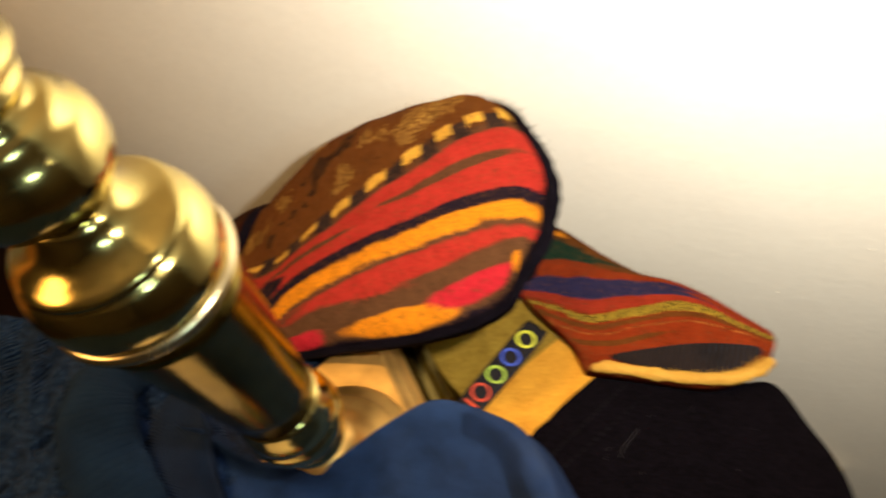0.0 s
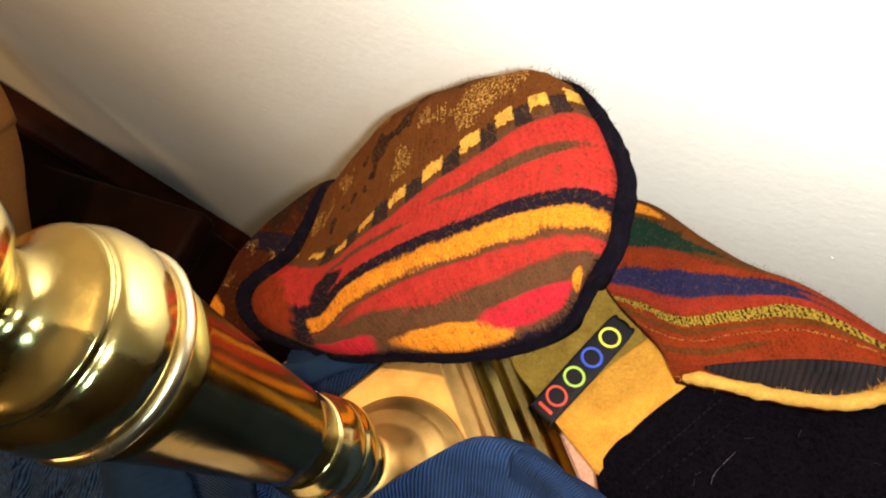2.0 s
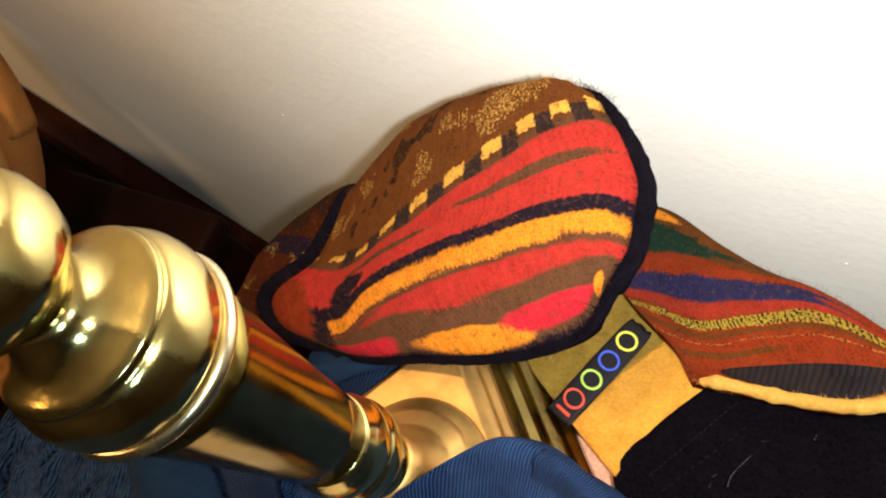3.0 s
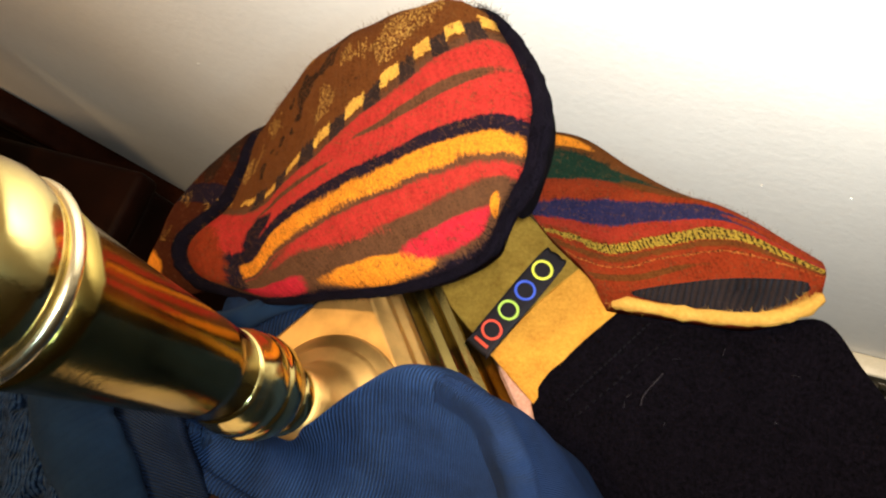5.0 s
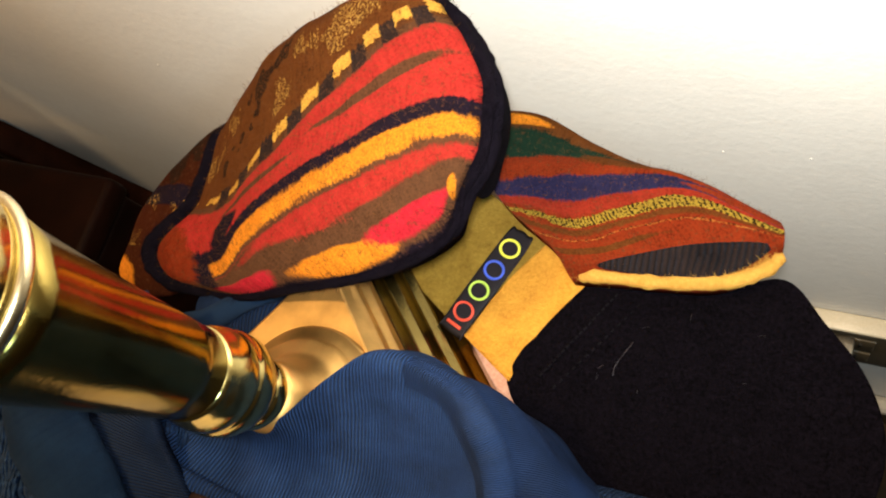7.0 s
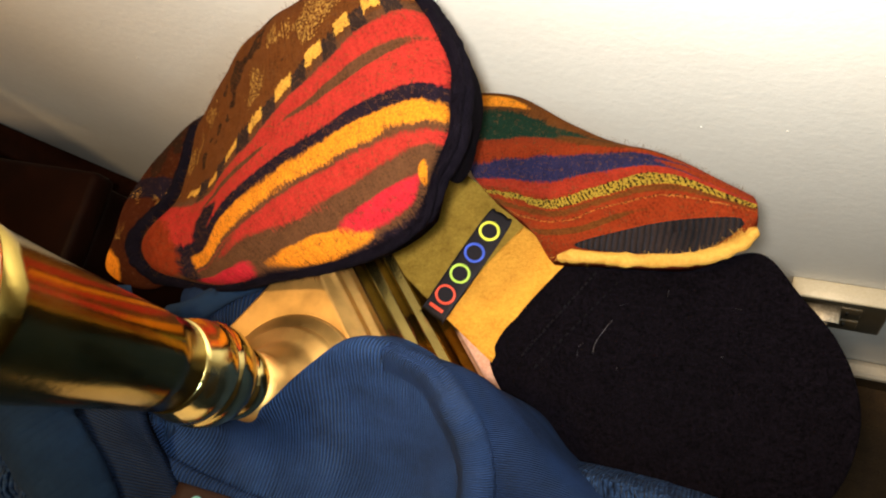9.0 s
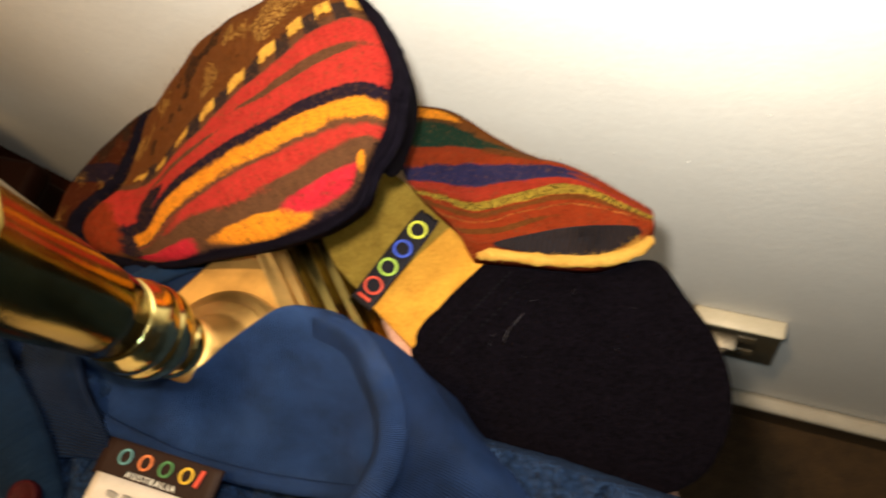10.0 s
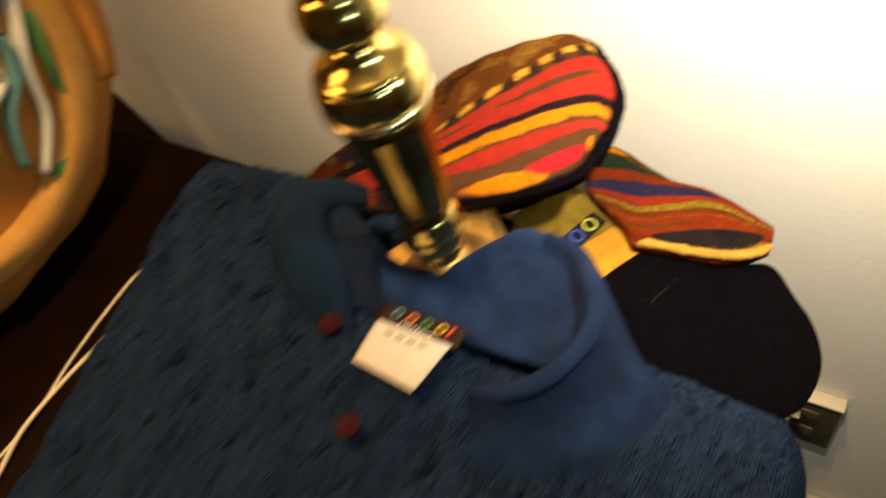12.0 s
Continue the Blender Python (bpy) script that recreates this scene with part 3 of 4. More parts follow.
def crown_lift(u, v, p):
    edge = min(u, 1 - u, v * 0.8, (1 - v) * 0.8)
    drop = 0.009 * max(0.0, 1 - edge / 0.07) ** 2
    corner = max(0.0, (u - 0.86) / 0.14) * max(0.0, (v - 0.84) / 0.16) + 0.7 * max(0.0, (u - 0.86) / 0.14) * max(0.0, (0.16 - v) / 0.16)
    p = p + (Vector((-0.02, 0.05, p.z)) - p) * 0.11 * corner
    return p + Vector((0, 0, 0.004 * math.sin(math.pi * u) * math.sin(math.pi * v) - drop + 0.0012 * noise.noise(p * 60)))


rows = patch([[(x, y, cap_z(x, y)) for x, y in r] for r in NET], 84, 60, crown_lift)
CROWN_NET = rows
part("crown", grid_mesh(rows, 0.012, Vector((-0.1, 0.25, -1))), M_CAP, cap)
EDGE = [r[-1] for r in rows[::-1]] + rows[0][-2::-1] + [r[0] for r in rows[1:]]
EDGE = [p + Vector((0, 0, 0.001 if p.x > -0.12 else 0.0055)) for p in EDGE[::6]] + [EDGE[-1]]


def piping_size(f):
    """Thin along the lower edge, fuller at the peak and doubled over at the flap."""
    return 0.0019 + 0.0008 * max(0.0, 1 - abs(f - 0.15) / 0.15) + 0.0024 * min(1.0, max(0.0, (f - 0.62) / 0.1))


part("piping", sweep(EDGE, piping_size, 220, 10, False, 1.2, 0.25), M_PIPING, cap, "fuzzy navy piping")
part("edge_binding", sweep([p + Vector((-0.001, 0.0015, -0.0065)) for p in EDGE[1:13]], lambda f: 0.0012 + 0.0028 * min(1.0, 6 * f, 3.5 * (1 - f)), 90, 10, False, 1.3, 0.2), M_PIPING, cap, "navy felt binding under the piping")
part("side_flap", pillow([(-0.14, 0.066, 0.765), (-0.1784, 0.043, 0.75), (-0.2017, 0.021, 0.738), (-0.2078, -0.0016, 0.733), (-0.2106, -0.0233, 0.728), (-0.1828, -0.0304, 0.73), (-0.1575, -0.0243, 0.735), (-0.135, 0.0, 0.745), (-0.115, 0.04, 0.757)], 0.01, 0.014), M_CAP_FLAP, cap, "rust and brown patterned side flap, shade put into its colours")
part("peak", pillow([(0.0179, 0.088, 0.815), (0.0311, 0.0773, 0.817), (0.0402, 0.0685, 0.832), (0.0425, 0.0628, 0.832), (0.0432, 0.0505, 0.83), (0.0415, 0.0395, 0.826), (0.0385, 0.0268, 0.82), (0.028, 0.0413, 0.818), (0.02, 0.0648, 0.82)], 0.005, 0.026), M_NAVYFELT, cap, "navy felt peak folded under")
part("underside", pillow([(-0.1, 0.005, 0.765), (-0.06, 0.002, 0.775), (-0.03, 0.006, 0.785), (-0.005, 0.02, 0.79), (0.01, 0.04, 0.79), (0.015, 0.07, 0.79), (0.0, 0.085, 0.785), (-0.06, 0.085, 0.775), (-0.12, 0.055, 0.75), (-0.13, 0.02, 0.75)], 0.008, 0.05), M_NAVYFELT, cap, "dark crumpled underside")

# ---- second cap, upside down ----
cap2 = thing("upturned_cap", "upturned striped wool cap showing its orange sweatband and navy peak", "cap", (0.08, 0.02, TOP))
LOBE = [
    [(0.0605, 0.0215), (0.0668, 0.022), (0.0796, 0.0233), (0.1019, 0.0255), (0.1238, 0.0306), (0.1426, 0.0477)],
    [(0.0499, 0.0326), (0.0578, 0.0298), (0.0745, 0.0337), (0.0942, 0.0442), (0.1168, 0.0482), (0.1428, 0.0503)],
    [(0.025, 0.0472), (0.04, 0.0464), (0.0584, 0.0448), (0.0774, 0.0533), (0.1042, 0.0624), (0.1425, 0.0545)],
    [(0.0115, 0.0626), (0.032, 0.0675), (0.0497, 0.07), (0.0712, 0.0731), (0.0989, 0.0738), (0.1405, 0.0592)],
    [(-0.0002, 0.1046), (0.024, 0.1033), (0.0514, 0.0918), (0.0742, 0.0844), (0.1021, 0.0786), (0.1365, 0.0648)],
]


def lobe_lift(u, v, p):
    fall = 0.012 * max(0.0, (v - 0.75) / 0.25) ** 2 + 0.004 * max(0.0, 1 - v / 0.15)
    return p + Vector((0, 0, 0.006 * math.sin(math.pi * min(1, 0.1 + v)) - fall + 0.0012 * noise.noise(p * 70)))


rows = patch([[(x, y, 0.75) for x, y in r] for r in LOBE], 70, 44, lobe_lift)
LOBE_NET = rows
part("crown", grid_mesh(rows, 0.013), M_LOBE, cap2, "rust, green and gold striped crown")
part("lining", pillow([(0.072, 0.0275, 0.754), (0.098, 0.0385, 0.757), (0.12, 0.0455, 0.757), (0.139, 0.0485, 0.753), (0.124, 0.0335, 0.753), (0.1, 0.0285, 0.753)], 0.0015, 0.008, 48, 8), M_LINING, cap2, "dark ribbed lining seen in the opening")
part("crown_piping", sweep([(0.064, 0.0225, 0.746), (0.072, 0.0238, 0.75), (0.1, 0.026, 0.751), (0.124, 0.031, 0.751), (0.137, 0.0385, 0.75), (0.1412, 0.0432, 0.7495), (0.1428, 0.0478, 0.748)], lambda f: 0.003 * min(1.0, 0.3 + 9 * (1 - f)) * min(1.0, 0.3 + 9 * f), 120, 8, False, 1.0, 0.35), M_YELLOWPIPE, cap2, "yellow wool piping")
BAND = [[(-0.033, 0.017, 0.737), (-0.012, 0.058, 0.738), (-0.002, 0.064, 0.738)],
        [(-0.012, 0.004, 0.737), (0.008, 0.035, 0.738), (0.022, 0.051, 0.738)],
        [(0.016, -0.013, 0.736), (0.03, 0.016, 0.737), (0.044, 0.037, 0.738)],
        [(0.0415, -0.0275, 0.735), (0.0505, -0.001, 0.736), (0.0665, 0.0245, 0.737)]]
M_KHAKI = felt("khaki_felt", (0.16, 0.09, 0.013), (0.37, 0.24, 0.045))
rows = patch(BAND, 30, 60, lambda u, v, p: p + Vector((0, 0, 0.0005 * noise.noise(p * 90))))
part("sweatband", grid_mesh(rows[38:], 0.018), M_BANDFELT, cap2, "orange felt sweatband")
part("sweatband", grid_mesh(rows[:39], 0.0172), M_KHAKI, cap2, "olive-yellow part of the sweatband")
PEAK = [(0.0405, -0.0285, 0.733), (0.05, -0.001, 0.735), (0.0645, 0.0235, 0.736), (0.083, 0.0295, 0.737), (0.124, 0.0345, 0.736), (0.146, 0.0415, 0.734), (0.163, 0.027, 0.732), (0.179, 0.011, 0.731), (0.189, -0.008, 0.73), (0.191, -0.028, 0.73), (0.184, -0.05, 0.73), (0.163, -0.064, 0.73), (0.12, -0.068, 0.728), (0.075, -0.058, 0.728)]
part("peak", pillow(PEAK, 0.004, 0.01, 96, 16, 0.35), M_PEAK, cap2, "large navy felt peak, worn and linty")
# stitching along the peak, and lint
for a, b, k in (((0.056, -0.022), (0.081, 0.022), 18), ((0.063, -0.026), (0.092, 0.02), 14)):
    bm = bmesh.new()
    for i in range(k):
        f = (i + 0.2) / k
        p = Vector((a[0] + (b[0] - a[0]) * f, a[1] + (b[1] - a[1]) * f, 0.7385))
        geom = bmesh.ops.create_cube(bm, size=1, matrix=Matrix.Translation(p) @ pose(0, 0, 0, 0, 0, 60) @ Matrix.Diagonal((0.0018, 0.0005, 0.0016, 1)))
    part("stitching", bm, M_STITCH, cap2, "worn pale stitches")
LABEL_AT, LR, LA = Vector((0.0193, 0.0145, 0.7385)), Vector((0.37, 0.929, 0)), Vector((-0.929, 0.37, 0))


def on_label(a, b, h=0.0):
    return LABEL_AT + LR * a + LA * b + Vector((0, 0, h))


bm = pillow([on_label(a, b) for a, b in ((-0.029, -0.0055), (-0.026, -0.007), (0.024, -0.007), (0.029, -0.003), (0.029, 0.003), (0.024, 0.007), (-0.026, 0.007), (-0.029, 0.0055))], 0.0008, 0.0008, 48, 4)
label_ob = part("label", bm, M_BLACKLABEL, cap2, "black woven label with coloured rings")
for key, a, gap in (("lime", 0.019, 1.0), ("blue", 0.0065, 1.0), ("green", -0.0055, 1.0), ("red", -0.0175, 1.0)):
    part("ring", ring_flat(on_label(a, 0, 0.0012), LR, LA, 0.0042, 0.0007, 28, 0.1, gap), M_THREAD[key], label_ob, key + " stitched ring")
part("bar", sweep([on_label(-0.025, -0.004, 0.0012), on_label(-0.025, 0, 0.0012), on_label(-0.025, 0.004, 0.0012)], 0.0009, 8, 6), M_THREAD["red"], label_ob, "red stitched bar")

for side in (-1, 1):
    for k in range(11):
        at = on_label(-0.024 + 0.0048 * k, side * 0.0064, 0.0007)
        part("label_stitch", sweep([at - LR * 0.0006, at, at + LR * 0.0006], 0.0002, 5, 5), M_STITCH, label_ob)

rng = random.Random(7)


def strands(roots, length, width, lean=0.5):
    """Stray fibres: thin bent slivers that stand on the roots."""
    bm = bmesh.new()
    for p, n in roots:
        d = (n + Vector((rng.gauss(0, lean), rng.gauss(0, lean), rng.gauss(0, lean)))).normalized()
        side = d.cross(Vector((rng.gauss(0, 1), rng.gauss(0, 1), rng.gauss(0, 1)))).normalized() * width
        bend = Vector((rng.gauss(0, 1), rng.gauss(0, 1), rng.gauss(0, 1))) * 0.35
        ln = length * rng.uniform(0.4, 1.3)
        mid = p + d * ln * 0.55
        end = mid + (d + bend).normalized() * ln * 0.45
        a = [bm.verts.new(q) for q in (p - side, p + side, mid + side * 0.8, mid - side * 0.8, end)]
        bm.faces.new(a[:4])
        bm.faces.new((a[3], a[2], a[4]))
    return bm


def over_net(net, count, height=0.0):
    """Random roots on a net of rows with its normals."""
    out = []
    for _ in range(count):
        j, i = rng.randrange(1, len(net) - 1), rng.randrange(1, len(net[0]) - 1)
        n = (net[j][i + 1] - net[j][i - 1]).cross(net[j + 1][i] - net[j - 1][i]).normalized()
        n = n if n.z > 0 else -n
        q = net[j][i] + (net[j][i + 1] - net[j][i]) * rng.random() + (net[j + 1][i] - net[j][i]) * rng.random()
        out.append((q + n * height, n))
    return out


tagged(part("fuzz", strands(over_net(CROWN_NET, 3600), 0.0036, 0.00005), M_FUZZ, cap, "fine stray wool fibres"), kind="stuff")
tagged(part("fuzz", strands([(Vector(p) + Vector((0, 0, 0.002)), Vector((0.2, -0.2, 1)) + Vector((rng.gauss(0, 1), rng.gauss(0, 1), 0))) for p in spline(EDGE, 3600)], 0.0055, 0.00011), M_PIPING, cap, "fine navy stray fibres"), kind="stuff")
tagged(part("fuzz", strands(over_net(LOBE_NET, 1800), 0.003, 0.00005), M_FUZZ, cap2, "fine stray wool fibres"), kind="stuff")
tagged(part("fuzz", strands([(Vector(p) + Vector((0, 0, 0.001)), Vector((rng.gauss(0, 1), rng.gauss(0, 1), 0.6))) for p in spline([(0.064, 0.0225, 0.747), (0.1, 0.026, 0.752), (0.124, 0.031, 0.752), (0.14, 0.044, 0.751)], 700)], 0.0042, 0.0001), M_YELLOWPIPE, cap2, "fine yellow stray fibres"), kind="stuff")
bits = []
for line in (((0.0871, -0.015), (0.0874, -0.0097), (0.0922, 0.001)), ((0.094, 0.0076), (0.0955, 0.0082), (0.0972, 0.009)), ((0.1129, 0.0149), (0.1128, 0.0165), (0.113, 0.0179))):
    part("lint_thread", sweep([(x, y, 0.7405) for x, y in line], 0.00007, 20, 5, False, 1.0, 1.0), M_LINT, cap2, "pale thread of lint")
for _ in range(5):
    x, y = rng.uniform(0.07, 0.15), rng.uniform(-0.04, 0.02)
    bits.append((Vector((x, y, 0.7395)), Vector((rng.gauss(0.5, 0.6), rng.gauss(0.5, 0.6), 0.05)).normalized()))
tagged(part("lint", strands(bits, 0.003, 0.0001, 0.25), M_LINT, cap2, "pale lint on the felt"), kind="stuff")

# ---- blue garment tucked below the caps ----
tuck = thing("folded_blue_garment", "folded dark blue knitted garment tucked under the striped cap", "garment", (-0.085, -0.025, TOP))
# uses the same shade-darkened blues as the cardigan's facing and band
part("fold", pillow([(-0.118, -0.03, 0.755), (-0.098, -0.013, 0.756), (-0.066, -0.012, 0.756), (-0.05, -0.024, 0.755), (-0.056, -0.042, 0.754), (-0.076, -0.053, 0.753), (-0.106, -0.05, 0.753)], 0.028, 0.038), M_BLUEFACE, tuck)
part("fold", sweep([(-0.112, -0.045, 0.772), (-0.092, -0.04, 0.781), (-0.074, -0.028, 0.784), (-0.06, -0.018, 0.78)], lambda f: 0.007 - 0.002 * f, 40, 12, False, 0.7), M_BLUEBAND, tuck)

# ---- blue cardigan ----
cardigan = thing("blue_cardigan", "blue cable-knit cardigan heaped with its ribbed collar up", "cardigan", (-0.02, -0.2, TOP))


def body_z(x, y):
    z = 0.842 - 0.02 * max(0.0, (x + 0.1) / 0.1) if x < 0.0 else 0.822 - 0.055 * min(1.0, x / 0.1) - 0.02 * min(1.0, max(0.0, (x - 0.1) / 0.1))
    hollow = math.exp(-(((x + 0.005) / 0.07) ** 2 + ((y + 0.095) / 0.03) ** 2))
    return z - 0.022 * hollow - 0.05 * max(0.0, -y - 0.3)


SLITS = {}
slit_rng = random.Random(11)
for i in range(-22, 23):
    for j in range(-34, 12):
        if slit_rng.random() < 0.42:
            SLITS[i, j] = (slit_rng.uniform(0.2, 0.8), slit_rng.uniform(0.35, 0.65), slit_rng.uniform(0.3, 0.62), slit_rng.uniform(-0.25, 0.25))


def slit_depth(x, y):
    """Long narrow gaps between the cables: 1 in the middle of one, 0 away from it."""
    a, b = (x * SLIT_SIDE[0] + y * SLIT_SIDE[1]) / 0.019, (x * SLIT_ALONG[0] + y * SLIT_ALONG[1]) / 0.03
    found = SLITS.get((math.floor(a), math.floor(b)))
    if not found:
        return 0.0
    fa, fb = a - math.floor(a) - found[0], b - math.floor(b) - found[1]
    return math.exp(-((fa - found[3] * fb) / 0.075) ** 2) * max(0.0, 1 - (2 * fb / found[2]) ** 2)


SLIT_ALONG, SLIT_SIDE = (math.cos(radians(70)), math.sin(radians(70))), (-math.sin(radians(70)), math.cos(radians(70)))


def body_lift(u, v, p):
    fall = 0.07 * max(0.0, 1 - min(u, 1 - u) / 0.05) ** 2 + 0.03 * max(0.0, 1 - (1 - v) / 0.06) ** 2
    a, b = p.x * 0.85 + p.y * 0.53, p.y * 0.85 - p.x * 0.53
    lane = abs(math.sin(a * 150))
    twist = lane * math.sin(b * 420 + 2.2 * math.sin(a * 300)) + 0.6 * math.sin(a * 600)
    crease = max(0.0, noise.noise(Vector((a * 75, b * 17, 3))) - 0.12) - 1.3 * max(0.0, noise.noise(Vector((a * 110, b * 20, 8))) - 0.3)
    wave = 0.005 * noise.noise(p * 13) + 0.001 * twist + 0.007 * crease - 0.006 * slit_depth(p.x, p.y) + 0.0005 * noise.noise(p * 200)
    return Vector((p.x, p.y, body_z(p.x, p.y) - fall + wave))


BODY = [
    [(-0.175, -0.46, 0), (-0.1, -0.47, 0), (0.0, -0.47, 0), (0.1, -0.46, 0), (0.23, -0.45, 0)],
    [(-0.178, -0.29, 0), (-0.1, -0.28, 0), (0.0, -0.28, 0), (0.1, -0.27, 0), (0.222, -0.27, 0)],
    [(-0.199, -0.18, 0), (-0.1, -0.17, 0), (-0.01, -0.17, 0), (0.09, -0.16, 0), (0.212, -0.15, 0)],
    [(-0.217, -0.1, 0), (-0.12, -0.1, 0), (-0.01, -0.105, 0), (0.09, -0.092, 0), (0.207, -0.09, 0)],
    [(-0.215, -0.055, 0), (-0.11, -0.045, 0), (-0.02, -0.09, 0), (0.082, -0.061, 0), (0.2, -0.06, 0)],
]
rows = patch(BODY, 420, 380, body_lift)
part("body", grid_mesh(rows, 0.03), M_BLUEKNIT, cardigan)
COLLAR = [
    [(-0.09, -0.083, 0.836), (-0.054, -0.0985, 0.824), (-0.012, -0.105, 0.815), (0.022, -0.104, 0.808), (0.05, -0.1, 0.8), (0.068, -0.096, 0.797)],
    [(-0.082, -0.08, 0.838), (-0.05, -0.09, 0.822), (-0.012, -0.092, 0.815), (0.022, -0.084, 0.808), (0.052, -0.08, 0.804), (0.07, -0.086, 0.805)],
    [(-0.068, -0.08, 0.84), (-0.046, -0.0845, 0.824), (-0.012, -0.081, 0.82), (0.022, -0.062, 0.823), (0.053, -0.059, 0.82), (0.0715, -0.075, 0.811)],
    [(-0.06, -0.079, 0.842), (-0.04, -0.082, 0.828), (-0.012, -0.075, 0.828), (0.023, -0.043, 0.836), (0.055, -0.0455, 0.83), (0.0725, -0.066, 0.818)],
    [(-0.058, -0.076, 0.83), (-0.038, -0.08, 0.822), (-0.011, -0.072, 0.82), (0.024, -0.037, 0.818), (0.057, -0.0415, 0.818), (0.0735, -0.064, 0.806)],
]
rows = patch(COLLAR, 110, 60, lambda u, v, p: p + Vector((0, 0, (0.005 * noise.noise(Vector((p.x * 45, p.y * 30, 1.7))) - 0.004 * math.sin(math.pi * u)) * math.sin(math.pi * v))))
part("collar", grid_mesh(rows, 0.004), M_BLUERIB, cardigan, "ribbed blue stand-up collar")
part("neck_seam", sweep([(x, y - 0.001, z + 0.0012) for x, y, z in COLLAR[0]], 0.0034, 90, 10, False, 0.7, 0.08), M_BLUEROLL, cardigan, "rolled neckband seam")
RIDGE = [(0.04, -0.0415, 0.83), (0.058, -0.0455, 0.829), (0.0685, -0.055, 0.8255), (0.0755, -0.0655, 0.821), (0.079, -0.078, 0.8175), (0.077, -0.092, 0.8145), (0.067, -0.1125, 0.811), (0.051, -0.1265, 0.808), (0.033, -0.1335, 0.807)]
INNER = [(x + (0.025 - x) * 0.2, y + (-0.088 - y) * 0.2, z - 0.006) for x, y, z in RIDGE]
SKIRT = [INNER, [(x, y, z + 0.008) for x, y, z in RIDGE],
         [(0.044, -0.0385, 0.822), (0.065, -0.041, 0.816), (0.0785, -0.051, 0.806), (0.088, -0.062, 0.799), (0.094, -0.077, 0.794), (0.09, -0.098, 0.79), (0.077, -0.123, 0.79), (0.056, -0.14, 0.794), (0.034, -0.147, 0.797)],
         [(0.0455, -0.0375, 0.8), (0.068, -0.0435, 0.787), (0.0835, -0.055, 0.778), (0.0985, -0.066, 0.775), (0.112, -0.08, 0.773), (0.108, -0.108, 0.77), (0.092, -0.138, 0.775), (0.066, -0.158, 0.785), (0.036, -0.164, 0.8)],
         [(0.044, -0.038, 0.74), (0.068, -0.044, 0.735), (0.0855, -0.0575, 0.735), (0.111, -0.07, 0.742), (0.13, -0.085, 0.748), (0.124, -0.115, 0.748), (0.104, -0.15, 0.752), (0.074, -0.172, 0.765), (0.038, -0.178, 0.78)]]
rows = patch(SKIRT, 160, 80, lambda u, v, p: p + Vector((0, 0, 1)) * (0.0012 * noise.noise(p * 60) + 0.0005 * v * v * math.sin(u * 130 + 3 * v)))
part("collar_skirt", grid_mesh(rows, 0.004), M_BLUEROLL, cardigan, "rolled collar edge sloping to the shoulder")
part("collar_roll", sweep([(x, y, z + 0.0035) for x, y, z in RIDGE], lambda f: 0.0028 + 0.0028 * min(1.0, 4 * f) * min(1.0, 0.4 + 4 * (1 - f)), 90, 16, False, 0.85, 0.06), M_BLUEROLL, cardigan, "soft rolled edge of the collar")
part("front_edge", sweep([(-0.084, -0.045, 0.826), (-0.1, -0.058, 0.839), (-0.106, -0.078, 0.845), (-0.092, -0.1, 0.845), (-0.066, -0.12, 0.838), (-0.05, -0.138, 0.829), (-0.036, -0.16, 0.822), (-0.02, -0.19, 0.815)], lambda f: 0.006 + 0.011 * math.sin(math.pi * min(1, f * 1.1 + 0.05)), 110, 16, False, 0.5, 0.05), M_BLUEBAND, cardigan, "button band along the front edge, shade put into its blue")
FACING = [[(-0.094, -0.056, 0.828), (-0.102, -0.085, 0.828), (-0.087, -0.109, 0.826), (-0.066, -0.127, 0.822)],
          [(-0.077, -0.064, 0.836), (-0.078, -0.086, 0.838), (-0.066, -0.103, 0.836), (-0.048, -0.119, 0.831)],
          [(-0.056, -0.078, 0.84), (-0.05, -0.09, 0.836), (-0.04, -0.102, 0.829), (-0.03, -0.115, 0.822)]]
part("facing", grid_mesh(patch(FACING, 60, 40, lambda u, v, p: p + Vector((0, 0, 0.001 * noise.noise(p * 50)))), 0.006), M_BLUEFACE, cardigan, "smooth knitted inner facing, shade put into its blue")
for x, y in ((-0.05, -0.136), (-0.009, -0.183)):
    part("button", turned([(0.0005, 0.834), (0.005, 0.834), (0.0062, 0.8355), (0.0066, 0.838), (0.006, 0.8398), (0.0045, 0.8392), (0.0005, 0.8385)], (x, y, 0.834), 0.0, 28), M_BUTTON, cardigan, "dark maroon button")
NECK, NR, NA = Vector((-0.009, -0.109, 0.822)), Vector((0.997, 0.02, -0.07)), Vector((0.0, 0.97, -0.2))


def on_neck(a, b, h=0.0):
    return NECK + NR * (0.88 * a) + NA * (0.9 * b) + Vector((0, 0, h))


def slab(corners, thick):
    rows = patch([[corners[0], corners[1]], [corners[3], corners[2]]], 14, 8, lambda u, v, p: p + Vector((0, 0, 0.0007 * math.sin(u * 5 + v * 3))))
    return grid_mesh(rows, thick)


neck_label = part("neck_label", slab([on_neck(-0.0295, -0.0125), on_neck(0.0295, -0.0125), on_neck(0.0295, 0.004), on_neck(-0.0295, 0.004)], 0.0012), M_BROWNLABEL, cardigan, "dark brown woven label with coloured rings")
for key, a, gap in (("teal", -0.017, 1.0), ("orange", -0.0065, 1.0), ("leaf", 0.004, 1.0), ("yellow", 0.0145, 1.0)):
    part("ring", ring_flat(on_neck(a, -0.0025, 0.0012), NR, NA, 0.0025, 0.00042, 28, 0.1, gap), M_THREAD[key], neck_label, key + " stitched ring")
